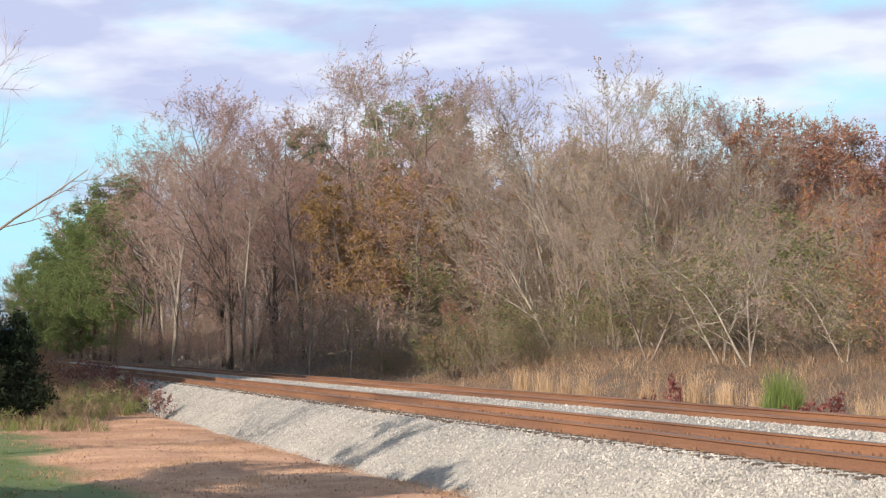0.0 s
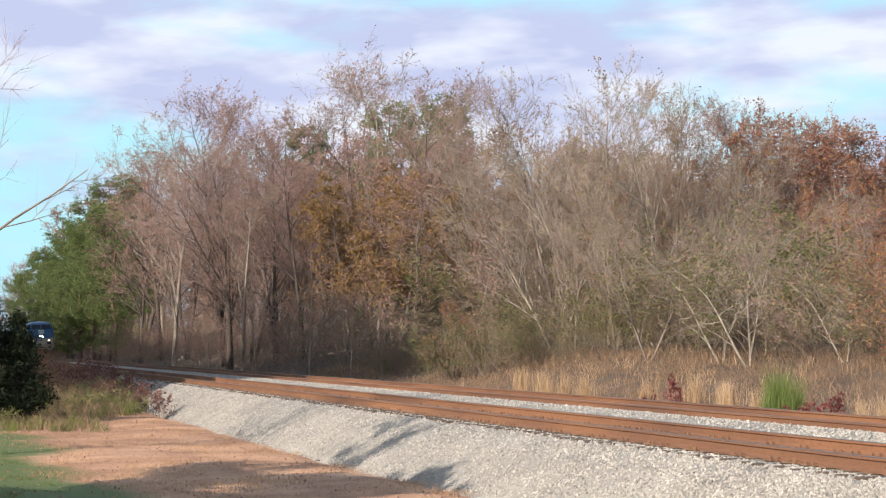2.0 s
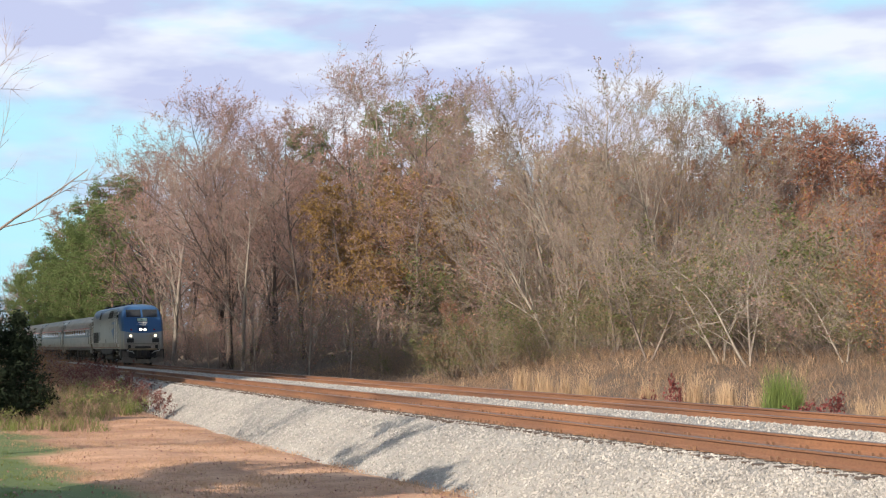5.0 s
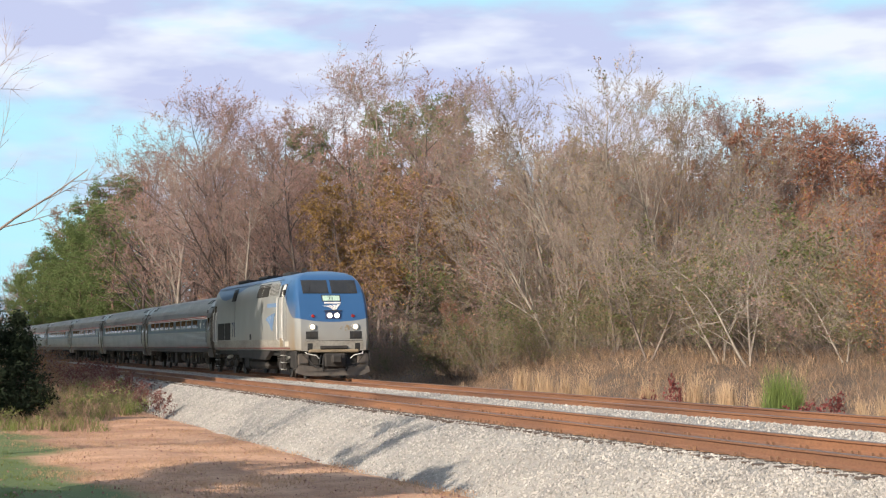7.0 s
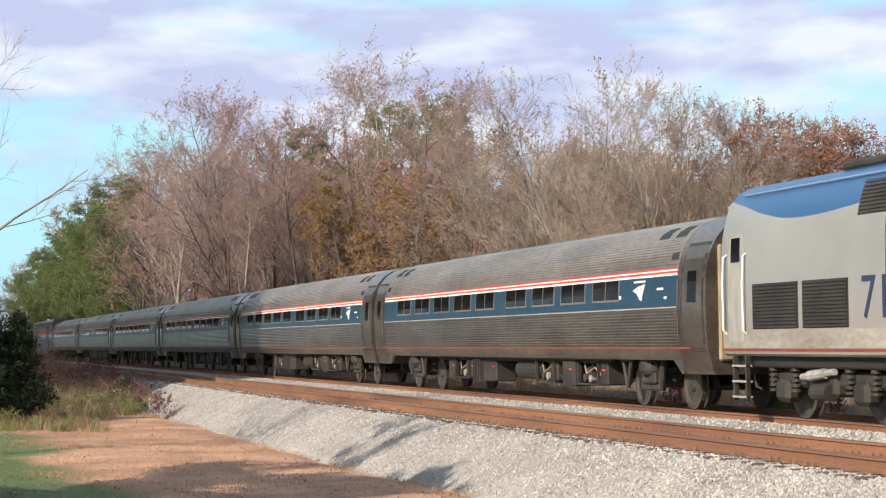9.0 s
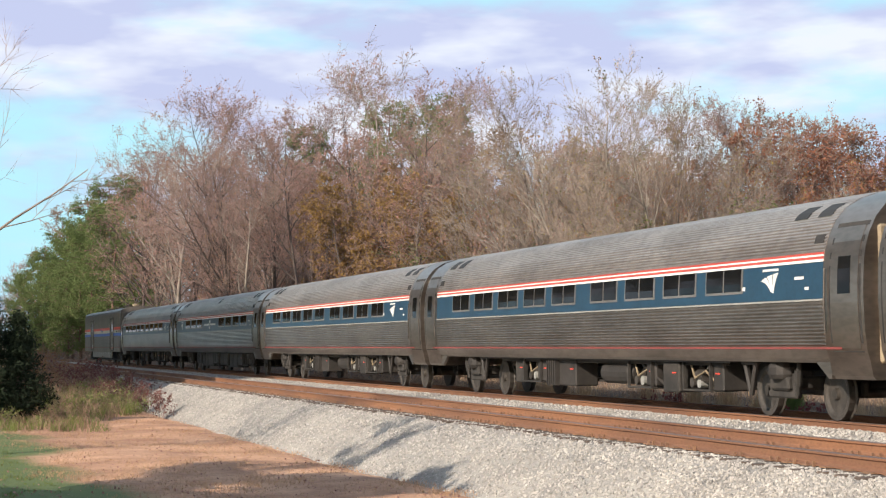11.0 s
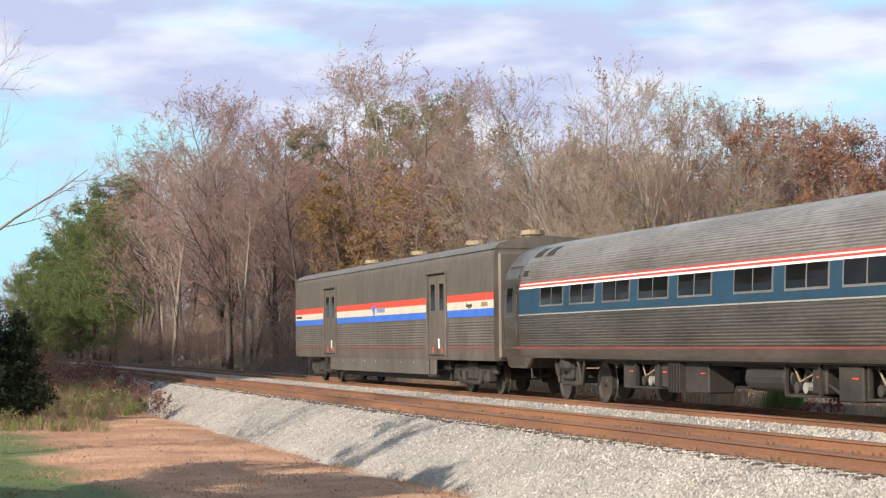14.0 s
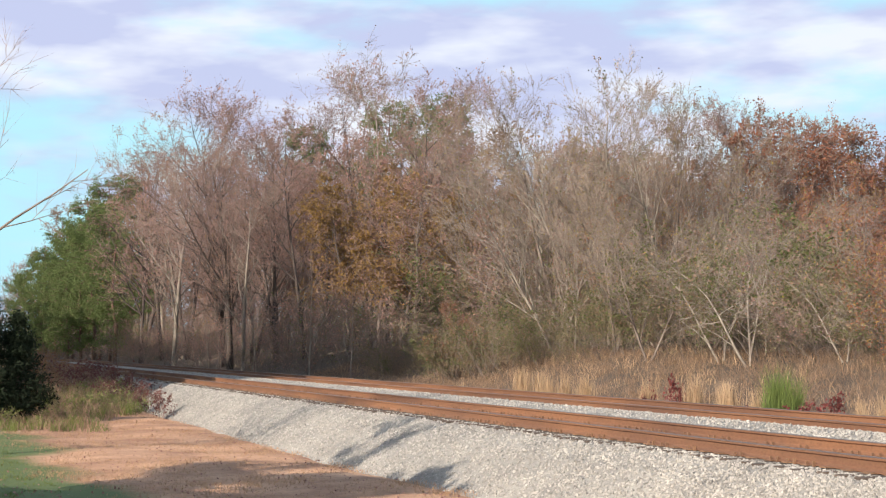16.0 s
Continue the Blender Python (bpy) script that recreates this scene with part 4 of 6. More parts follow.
def nose_patch(y0, y1, z0, z1, off=0.012, deep=0.03, n=4, inset=0.0):
    """A panel on the raked front; inset narrows its top."""
    s = Shape()
    for o in (off, off - deep):
        for i in range(n + 1):
            z = z0 + (z1 - z0) * i / n
            x = lerp_list(NOSE_X, z) + o
            k = inset * i / n
            s.v += [(x, y0 + k, z), (x, y1 - k, z)]
    m = 2 * (n + 1)
    for i in range(n):
        a = 2 * i
        s.f += [(a, a + 1, a + 3, a + 2), (a, a + 2, m + a + 2, m + a), (a + 1, m + a + 1, m + a + 3, a + 3)]
    s.f += [(0, m, m + 1, 1), (m - 2, m - 1, 2 * m - 1, 2 * m - 2)]
    return s


def louvres(prof, car, x0, x1, z0, z1, n, back, slat, label):
    g = part("grille", strip(prof, -1, x0, x1, z0, z1, 0.006, n=3), M[back], car, label)
    part("grille", strip(prof, 1, x0, x1, z0, z1, 0.006, n=3), M[back], car, label)
    for i in range(n):
        z = z0 + (z1 - z0) * (i + 0.5) / n
        h = (z1 - z0) / n * 0.28
        part("slat", strip(prof, -1, x0 + 0.03, x1 - 0.03, z - h, z + h, 0.024, n=1), M[slat], g)
    return g


def locomotive():
    car = thing("locomotive", "silver and blue diesel passenger locomotive with lit headlights", "locomotive", "")
    paint = loco_paint()
    ring = [(-y, z) for y, z in LOCO] + [(y, z) for y, z in reversed(LOCO[:-1])]
    n = len(ring)
    s = Shape()
    stations = [(-10.25, 0.0, 1.0), (-10.1, 0.0, 1.0)] + [(-10.1 + 17.0 * i / 8, 0, 1.0) for i in range(1, 9)]
    nose = [(0.25, 1.0), (0.45, 0.998), (0.6, 0.992), (0.72, 0.985), (0.82, 0.972), (0.90, 0.953), (0.955, 0.92), (1.0, 0.86)]
    rows = []
    for x, u, k in stations:
        kk = 0.965 if x == -10.25 else 1.0
        rows.append([(x, y * kk, z if kk == 1 else 1.1 + (z - 1.1) * 0.985) for y, z in ring])
    for u, k in nose:
        rows.append([(6.9 + (lerp_list(NOSE_X, z) - 6.9) * u, y * (k - 0.05 * u ** 4 * max(0, z - 3.4)), z) for y, z in ring])
    for r in rows:
        s.v += r
    for i in range(len(rows) - 1):
        s.f += [(i * n + j, i * n + j + 1, (i + 1) * n + j + 1, (i + 1) * n + j) for j in range(n - 1)]
        s.f.append((i * n + n - 1, i * n, (i + 1) * n, (i + 1) * n + n - 1))
    b = (len(rows) - 1) * n
    s.f += [(b + j, b + j + 1, b + n - 2 - j, b + n - 1 - j) for j in range(n // 2)]
    s.f.append(tuple(range(n)))
    part("body", s, paint, car, "silver and blue smooth steel body", smooth=False, solid=True)
    # front
    for sd in (-1, 1):
        y0, y1 = sorted((sd * 0.06, sd * 1.10))
        f = part("windshield", nose_patch(y0, y1, 3.36, 3.90, 0.008), M["black"], car, "black rubber windshield surround")
        part("pane", nose_patch(y0 + 0.05, y1 - 0.05, 3.41, 3.85, 0.018), M["windscreen"], f)
        part("wiper", Shape().tube([Vector((lerp_list(NOSE_X, 3.4) + 0.04, sd * 0.9, 3.38)), Vector((lerp_list(NOSE_X, 3.75) + 0.04, sd * 0.75, 3.75))], [0.012] * 2, 5), M["black"], car)
        x = lerp_list(NOSE_X, 2.48)
        h = part("headlight", Shape().cyl((x - 0.03, sd * 0.145, 2.48), (x + 0.05, sd * 0.145, 2.48), 0.125, 0.115, 18), M["silver"], car, "silver headlight housing")
        part("lens", Shape().cyl((x + 0.03, sd * 0.145, 2.48), (x + 0.062, sd * 0.145, 2.48), 0.095, 0.085, 18), M["lamp"], h, "lit white headlight lens")
        part("marker_light", Shape().cyl((x - 0.03, sd * 0.80, 2.46), (x + 0.04, sd * 0.80, 2.46), 0.075, 0.06, 14), M["redlens"], car, "unlit red marker lens")
        x = lerp_list(NOSE_X, 2.0)
        d = part("ditch_light", Shape().cyl((x - 0.03, sd * 0.86, 2.04), (x + 0.05, sd * 0.86, 2.04), 0.15, 0.14, 18), M["silver"], car, "round silver ditch light housing")
        part("lens", Shape().cyl((x + 0.03, sd * 0.86, 2.04), (x + 0.062, sd * 0.86, 2.04), 0.095, 0.09, 16), M["ditchlamp"], d, "lit white lens")
        # flat black panels; the shade inside the step openings is put into their colour
        part("step_recess", nose_patch(sd * 0.88 - 0.24, sd * 0.88 + 0.24, 1.56, 1.86, 0.006), M["black"], car, "flat black panel for a step opening")
        part("step_lamp", nose_patch(sd * 0.88 - 0.1, sd * 0.88 + 0.1, 1.63, 1.78, 0.02), M["under"], car)
        part("step_recess", nose_patch(sd * 0.95 - 0.1, sd * 0.95 + 0.1, 1.12, 1.40, 0.008), M["black"], car)
        part("handrail", Shape().tube([Vector((9.62, sd * 1.15, 1.05)), Vector((9.75, sd * 1.12, 1.0)), Vector((9.76, sd * 0.75, 0.92)), Vector((9.70, sd * 0.62, 0.80))], [0.02] * 4, 6), M["white"], car, "white front handrail")
        part("uncoupling_lever", Shape().tube([Vector((9.50, sd * 1.3, 1.02)), Vector((9.70, sd * 0.9, 0.62)), Vector((9.72, sd * 0.4, 0.55))], [0.018] * 3, 5), M["wheel"], car)
        part("hose", Shape().tube([Vector((9.60, sd * 0.42, 0.9)), Vector((9.82, sd * 0.5, 0.55)), Vector((9.75, sd * 0.45, 0.3))], [0.035] * 3, 6), M["black"], car)
    part("number_board", nose_patch(-0.38, 0.38, 3.04, 3.30, 0.008), M["black"], car, "black number board frame")
    part("number_panel", nose_patch(-0.34, 0.34, 3.07, 3.27, 0.02), mat("board", (0.46, 0.63, 0.51), (0.42, 0.56, 0.46), 3, 0.5), car, "pale green-white number panel")
    o = lettering("71", 0.24, M["black"], car, 0, 0, 0, "dark numerals on the number board")
    o.matrix_basis = Matrix(((0, -math.sin(0.55), math.cos(0.55), lerp_list(NOSE_X, 3.08) + 0.024), (1, 0, 0, -0.14), (0, math.cos(0.55), math.sin(0.55), 3.085), (0, 0, 0, 1)))
    part("nameplate", nose_patch(-0.30, 0.36, 2.955, 3.015, 0.012), M["white"], car, "white name bar")
    for i in range(4):
        f0, f1 = i / 4, (i + 0.72) / 4
        ring = []
        for f, back in ((f0, False), (f1, True)):
            ty, tz = -0.42 + 0.82 * f, 2.86 + 0.07 * f
            ey, ez = 0.10 + 0.16 * (f - 0.5), 2.70 + 0.03 * f
            pts = [((1 - q) ** 2 * ty + 2 * q * (1 - q) * (ey - 0.12 + 0.2 * f) + q * q * ey, (1 - q) ** 2 * tz + 2 * q * (1 - q) * 2.86 + q * q * ez) for q in (0, 0.25, 0.5, 0.75, 1)]
            ring += pts[::-1] if back else pts
        part("mark", Shape().prism([(lerp_list(NOSE_X, pz) - 0.01, py, pz) for py, pz in ring], [(lerp_list(NOSE_X, pz) + 0.014, py, pz) for py, pz in ring]), M["white"], car, "white swept band of the nose mark", solid=True)
    part("light_recess", nose_patch(-0.31, 0.31, 2.34, 2.63, 0.008), M["darkblue"], car, "dark headlight surround")
    part("light_bar", nose_patch(-0.36, 0.36, 2.655, 2.685, 0.02), M["under"], car)
    part("seam", nose_patch(-1.15, 1.15, 1.485, 1.50, 0.006), M["tank"], car)
    part("grime_band", nose_patch(-1.18, 1.18, 1.165, 1.484, 0.004), M["grime"], car, "brown road dirt along the lower nose")
    rn = random.Random(77)
    for _ in range(9):
        y, z, q = rn.gauss(0.45, 0.09), rn.gauss(1.98, 0.09), rn.uniform(0.02, 0.06)
        part("chip", nose_patch(y - q, y + q, z - q * 0.9, z + q, 0.006 + 0.001 * rn.random(), inset=q * 0.5), M["tan"], car, "bare patch of worn paint")
    part("anticlimber", Shape().box(9.30, 9.64, -1.0, 1.0, 1.02, 1.16, 0.04), M["tan"], car, "dirty front buffer beam")
    part("buffer_plate", Shape().box(9.35, 9.65, -0.55, 0.55, 1.16, 1.30, 0.03), M["under"], car)
    pl = Shape()
    ringf = [(-1.40, 0.56), (-0.62, 0.50), (-0.5, 0.40), (0.5, 0.40), (0.62, 0.50), (1.40, 0.56), (1.46, 0.26), (1.1, 0.13), (-1.1, 0.13), (-1.46, 0.26)]
    pl.prism([(9.40 - 0.25 * abs(y) / 1.4, y, z) for y, z in ringf], [(9.72 - 0.30 * (abs(y) / 1.4) ** 2 + (0.6 - z) * 0.25, y, z) for y, z in ringf])
    part("pilot", pl, M["bagside"], car, "dirty grey steel pilot plate", solid=True)
    for sd in (-1, 1):
        y0, y1 = sorted((sd * 0.98, sd * 1.42))
        part("step_box", Shape().box(9.0, 9.46, y0, y1, 0.52, 0.98, 0.03), M["bagside"], car, "dirty grey corner step box")
        y0, y1 = sorted((sd * 1.04, sd * 1.36))
        part("step_tread", Shape().box(9.44, 9.56, y0, y1, 0.60, 0.64, 0.01), M["wheel"], car)
        y0, y1 = sorted((sd * 0.56, sd * 0.97))
        part("draft_plate", Shape().box(9.1, 9.36, y0, y1, 0.45, 1.0, 0.03), M["under"], car)
        part("cable", Shape().tube([Vector((9.5, sd * 0.5, 0.95)), Vector((9.72, sd * 0.62, 0.6)), Vector((9.78, sd * 0.78, 0.48)), Vector((9.66, sd * 1.0, 0.62))], [0.03] * 4, 6), M["black"], car, "sagging black jumper cable")
    part("coupler_pocket", Shape().box(9.50, 9.86, -0.42, 0.42, 0.45, 1.0, 0.05), M["under"], car)
    cp = Shape().box(9.60, 10.05, -0.13, 0.13, 0.64, 0.9, 0.04).box(9.92, 10.20, -0.22, 0.2, 0.6, 0.95, 0.07)
    part("coupler", cp, M["under"], car, "rusty front coupler knuckle")
    for y0 in (-1.5, 1.42):
        part("side_pilot", Shape().box(8.4, 9.45, y0, y0 + 0.08, 0.45, 1.1, 0.03), M["tank"], car)
    # sides
    for sd in (-1, 1):
        part("cab_window", strip(LOCO, sd, 6.3, 7.45, 3.28, 3.78, 0.006, n=3), M["black"], car, "dark cab side window")
        # white panel over the front part of the cab window
        part("sun_shade", strip(LOCO, sd, 6.98, 7.38, 3.3, 3.76, 0.05, deep=0.03, n=3), M["white"], car, "white panel over the front of the cab window")
        part("mirror", Shape().box(7.5, 7.56, min(sd * 1.5, sd * 1.60), max(sd * 1.5, sd * 1.60), 3.34, 3.56, 0.02), M["black"], car)
        part("cab_door", strip(LOCO, sd, 6.36, 7.14, 1.36, 3.24, 0.010, n=6), M["silver"], car, "silver cab side door")
        part("sill_panel", strip(LOCO, sd, -10.1, 7.95, 1.245, 1.56, 0.006, n=2), M["grime"], car, "grimy grey lower sill panel")
        part("sill_stripe", strip(LOCO, sd, -10.1, 8.3, 1.19, 1.235, 0.010, n=1), M["fadedred"], car, "thin red sill line")
        for x in (6.2, 7.28, -9.95, -9.12):
            z1 = 3.3 if x > 0 else 2.95
            part("handrail", Shape().tube([Vector((x, sd * 1.53, 1.5)), Vector((x, sd * 1.60, 1.56)), Vector((x, sd * 1.61, 2.4)), Vector((x, sd * 1.585, z1 - 0.05)), Vector((x, sd * 1.51, z1))], [0.019] * 5, 8), M["white"], car, "white vertical handrail")
        part("rear_door", strip(LOCO, sd, -9.85, -9.22, 1.36, 3.3, 0.010, n=6), M["silver"], car, "silver rear side door")
        part("door_window", strip(LOCO, sd, -9.72, -9.36, 2.8, 3.24, 0.018, n=2), M["glass"], car)
        part("step_recess", strip(LOCO, sd, 6.45, 7.05, 1.27, 1.62, 0.014, n=1), M["tan"], car, "open step recess")
        # black panel on the surface, painted for the shaded filler opening
        part("filler", strip(LOCO, sd, -0.35, 0.0, 1.58, 1.82, 0.012, n=1), M["black"], car, "flat black panel for the fuel filler opening")
        part("battery_panel", strip(LOCO, sd, 7.45, 8.15, 1.28, 1.48, 0.012, n=1), M["cream"], car, "cream coloured access panel")
        for x in (6.5, -9.8):
            lad = Shape().box(x, x + 0.05, min(sd * 1.4, sd * 1.5), max(sd * 1.4, sd * 1.5), 0.3, 1.14, 0.01)
            st = part("ladder", lad, M["tank"], car)
            part("stile", Shape().box(x + 0.5, x + 0.55, min(sd * 1.4, sd * 1.5), max(sd * 1.4, sd * 1.5), 0.3, 1.14, 0.01), M["tank"], st)
            for z in (0.34, 0.62, 0.9):
                part("rung", Shape().box(x, x + 0.55, min(sd * 1.36, sd * 1.52), max(sd * 1.36, sd * 1.52), z, z + 0.04, 0.008), M["silver"], st)
        for x in (-4.2, 2.4, 5.2, 7.75):
            part("seam", strip(LOCO, sd, x, x + 0.012, 1.3, 3.9, 0.004, n=8), M["tank"], car)
        sk = Shape()
        rg = [(-3.9, 1.12), (-3.2, 0.78), (3.0, 0.72), (4.3, 1.12)]
        sk.prism([(x, sd * 1.49, z) for x, z in rg], [(x, sd * 1.3, z) for x, z in rg])
        part("skirt", sk, M["tank"], car, "grey lower side skirt", solid=True)
    for x0, x1 in ((-8.86, -7.12), (-6.96, -5.38)):
        louvres(LOCO, car, x0, x1, 1.58, 2.38, 13, "black", "tank", "dark slatted air intake")
    louvres(LOCO, car, -5.1, -4.05, 3.36, 3.92, 9, "black", "under", "dark slatted vent")
    louvres(LOCO, car, 1.2, 2.28, 3.36, 3.92, 9, "black", "under", "dark slatted vent")
    louvres(LOCO, car, 2.42, 3.84, 3.36, 3.92, 9, "black", "under", "dark slatted vent")
    louvres(LOCO, car, 3.98, 5.9, 3.38, 3.90, 9, "black", "silver", "silver slatted radiator vent")
    lettering("7", 0.98, M["darkblue"], car, -4.98, -1.537, 1.72, "dark blue road numeral")
    lettering("1", 0.98, M["darkblue"], car, -4.50, -1.537, 1.72, "dark blue road numeral")
    fan(-1, 4.5, lambda z: 1.526, 1.92, 2.2, 0.76, M["decal"], car, 4, "faded blue fan-shaped mark")
    part("nameplate", Shape().box(3.75, 5.95, -1.53, -1.515, 2.90, 3.06, 0.003), M["decal"], car, "faded blue name bar")
    # roof
    part("exhaust_hatch", Shape().box(-1.6, 0.6, -0.9, 0.9, 4.2, 4.37, 0.05), M["black"], car, "sooty black exhaust hatch")
    part("roof_hatch", Shape().box(-6.6, -4.4, -0.95, 0.95, 4.2, 4.36, 0.05), M["under"], car, "dark radiator fan hatch")
    part("roof_hatch", Shape().box(3.4, 4.9, -0.8, 0.8, 4.2, 4.36, 0.05), M["black"], car)
    part("horn", Shape().cyl((5.2, -0.3, 4.42), (5.6, -0.3, 4.42), 0.04, 0.09, 10).box(5.2, 5.26, -0.33, -0.27, 4.25, 4.42), M["black"], car)
    part("roof_rail", Shape().box(-9.6, 6.2, -1.31, -1.27, 4.0, 4.04, 0.01), M["decal"], car, "pale blue gutter rail")
    # running gear
    part("fuel_tank", Shape().box(-1.9, 2.2, -1.28, 1.28, 0.32, 0.72, 0.12), M["tank"], car, "dirty grey fuel tank")
    part("tank_end", Shape().box(-3.3, -2.0, -1.25, 1.25, 0.28, 0.9, 0.1), M["tank"], car)
    part("underframe", Shape().box(-10.0, 9.1, -1.3, 1.3, 0.9, 1.14, 0.03), M["black"], car)
    for x in (-6.95, 6.5):
        t = part("truck", Shape().box(x - 2.1, x + 2.1, -1.14, -0.96, 0.56, 0.84, 0.06).box(x - 2.1, x + 2.1, 0.96, 1.14, 0.56, 0.84, 0.06)
                 .box(x - 0.5, x + 0.5, -1.2, 1.2, 0.42, 0.9, 0.06), M["under"], car, "dusty grey cast locomotive truck")
        wheelset(t, x - 1.38, 0.508)
        wheelset(t, x + 1.38, 0.508)
        for sd in (-1, 1):
            for a in (x - 1.38, x + 1.38):
                part("axle_box", Shape().box(a - 0.24, a + 0.24, min(sd * 0.94, sd * 1.28), max(sd * 0.94, sd * 1.28), 0.30, 0.70, 0.08), M["tank"], t)
                for q in (-0.42, 0.42):
                    sp = Shape()
                    for k in range(5):
                        sp.cyl((a + q, sd * 1.18, 0.48 + 0.09 * k), (a + q, sd * 1.18, 0.53 + 0.09 * k), 0.10, 0.10, 10)
                    part("coil_spring", sp, M["tank"], t)
            part("damper", Shape().cyl((x - 0.55, sd * 1.28, 0.75), (x + 0.6, sd * 1.28, 0.85), 0.06, sides=8).cyl((x - 0.3, sd * 1.28, 0.77), (x + 0.3, sd * 1.28, 0.82), 0.09, sides=8), M["silver"], t)
            part("brake_cylinder", Shape().cyl((x - 0.2, sd * 1.22, 0.5), (x + 0.35, sd * 1.22, 0.5), 0.14, sides=12), M["tank"], t)
            part("sand_pipe", Shape().tube([Vector((x + 2.0, sd * 1.1, 1.0)), Vector((x + 2.1, sd * 1.0, 0.5)), Vector((x + 1.95, sd * 0.8, 0.15))], [0.03] * 3, 6), M["under"], t)
    part("rear_gangway", Shape().box(-10.5, -10.25, -0.8, -0.55, 1.1, 3.3, 0.05).box(-10.5, -10.25, 0.55, 0.8, 1.1, 3.3, 0.05).box(-10.5, -10.25, -0.8, 0.8, 3.301, 3.5, 0.05), M["rubber"], car)
    part("rear_panel", Shape().box(-10.33, -10.25, -1.3, 1.3, 1.1, 3.9, 0.03), M["tan"], car, "tan rear end panel")
    part("rear_coupler", Shape().box(-10.5, -9.9, -0.14, 0.14, 0.7, 0.98, 0.04), M["under"], car)
    return car


SEATS = [5.35 + 2.03 * k for k in range(4)] + [13.97 + 2.03 * k for k in range(5)]
CAFE = [3.78 + 2.0 * k for k in range(4)] + [16.5, 18.5, 20.52]
CARS = [(locomotive(), 10.5)]
first = coach("coach", "ribbed stainless coach with blue window band", SEATS)
for i in range(6):
    if i == 4:
        CARS.append((coach("cafe_car", "ribbed stainless cafe car with lettered blue band", CAFE, True), -13.0 - 26.01 * i))
    else:
        CARS.append((first if i == 0 else copy_thing(first, pose(0, 0, 0)), -13.0 - 26.01 * i))
CARS.append((baggage_car(), -13.3 - 26.01 * 6))

# ---------------------------------------------------------------- woods
UP = Vector((0, 0, 1))


class Tree:
    """Grows a branching skeleton: wood for trunk and limbs, crown for twigs and leaves."""

    def __init__(self, seed, spec):
        self.r, self.s = random.Random(seed), spec
        self.wood, self.twigs, self.leaves = Shape(), Shape(), Shape()
        self.second = Shape()

    def side(self, d, angle):
        a = d.orthogonal().normalized()
        a = Matrix.Rotation(self.r.uniform(0, 6.2832), 3, d) @ a
        return (d * math.cos(angle) + a * math.sin(angle)).normalized()

    def grow(self, p, d, length, rad, level):
        s, r = self.s, self.r
        last = len(s["kids"])
        segs = (7, 5, 3, 2, 2)[level]
        pts, rads = [p.copy()], [rad]
        for i in range(segs):
            j = s["wig"][level]
            d = (d + Vector((r.gauss(0, j), r.gauss(0, j), r.gauss(0, j))) + UP * s["up"][level]).normalized()
            p = p + d * (length / segs)
            pts.append(p.copy())
            rads.append(rad * (1 - (i + 1) / segs * (0.8 if level else 0.95)))
        if level <= 2:
            self.wood.tube(pts, rads, s.get("sides", (6, 4, 3))[level])
        else:
            self.twigs.tube(pts, rads, 3)
        if level == last:
            self.tip(pts, length, rad)
            return
        n = s["kids"][level]
        n = max(2, round(n * r.uniform(0.75, 1.25)))
        lo = s["start"][level]
        for i in range(n):
            t = lo + (0.98 - lo) * (i + r.random()) / n
            k = min(int(t * segs), segs - 1)
            f = t * segs - k
            q = pts[k].lerp(pts[k + 1], f)
            ax = (pts[k + 1] - pts[k]).normalized()
            kd = self.side(ax, radians(s["angle"][level]) * r.uniform(0.7, 1.3))
            kl = length * s["len"][level] * r.uniform(0.6, 1.15) * (1.15 - s["taper"][level] * (t - lo) / (1 - lo))
            self.grow(q, kd, kl, max(rads[k] * s["thin"][level], s["min"]), level + 1)

    def tip(self, pts, length, rad):
        s, r = self.s, self.r
        for i in range(s["twigs"]):
            a = pts[0].lerp(pts[-1], r.random())
            d = self.side((pts[-1] - pts[0]).normalized(), radians(r.uniform(15, 55)))
            d = (d + UP * s["up"][-1]).normalized()
            q = a + d * length * r.uniform(0.45, 1.0)
            self.twigs.spike(a, q, s["twig_r"])
            for _ in range(s["leaves"]):
                if r.random() < s["leafy"]:
                    w = a.lerp(q, r.uniform(0.2, 1.1)) + Vector((r.gauss(0, 0.05), r.gauss(0, 0.05), r.gauss(0, 0.05)))
                    (self.second if r.random() < s.get("mix", 0) else self.leaves).leaf(w, s["leaf"] * r.uniform(0.6, 1.3), r)


def make_tree(name, label, category, group, seed, spec, stems, bark, twig, leaf, leaf2=None, lean=0.0):
    t = Tree(seed, spec)
    for k in range(stems):
        a = t.r.uniform(0, 6.28)
        sp = spec.get("spread", 0.3) if stems > 1 else 0.04
        d = Vector((math.cos(a) * sp, math.sin(a) * sp, 1)).normalized()
        if lean:
            d = (d + Vector((lean, 0, 0))).normalized()
        h = spec["height"] * (t.r.uniform(0.7, 1.0) if k else 1.0)
        t.grow(Vector((math.cos(a) * 0.06 * (stems - 1), math.sin(a) * 0.06 * (stems - 1), -0.35)), d, h, spec["rad"] * (h / spec["height"]), 0)
    ob = thing(name, label, category, group)
    part("trunk", t.wood, M[bark], ob, smooth=True)
    part("branchwork", t.twigs, M[twig], ob, kind="stuff")
    if t.leaves.f:
        part("crown", t.leaves, M[leaf], ob)
    if t.second.f:
        part("foliage", t.second, M[leaf2], ob)
    tip = max(t.twigs.v, key=lambda v: v[2])
    ob["top"], ob["tip_x"], ob["tip_y"] = tip[2], tip[0], tip[1]
    return ob


USED = {}


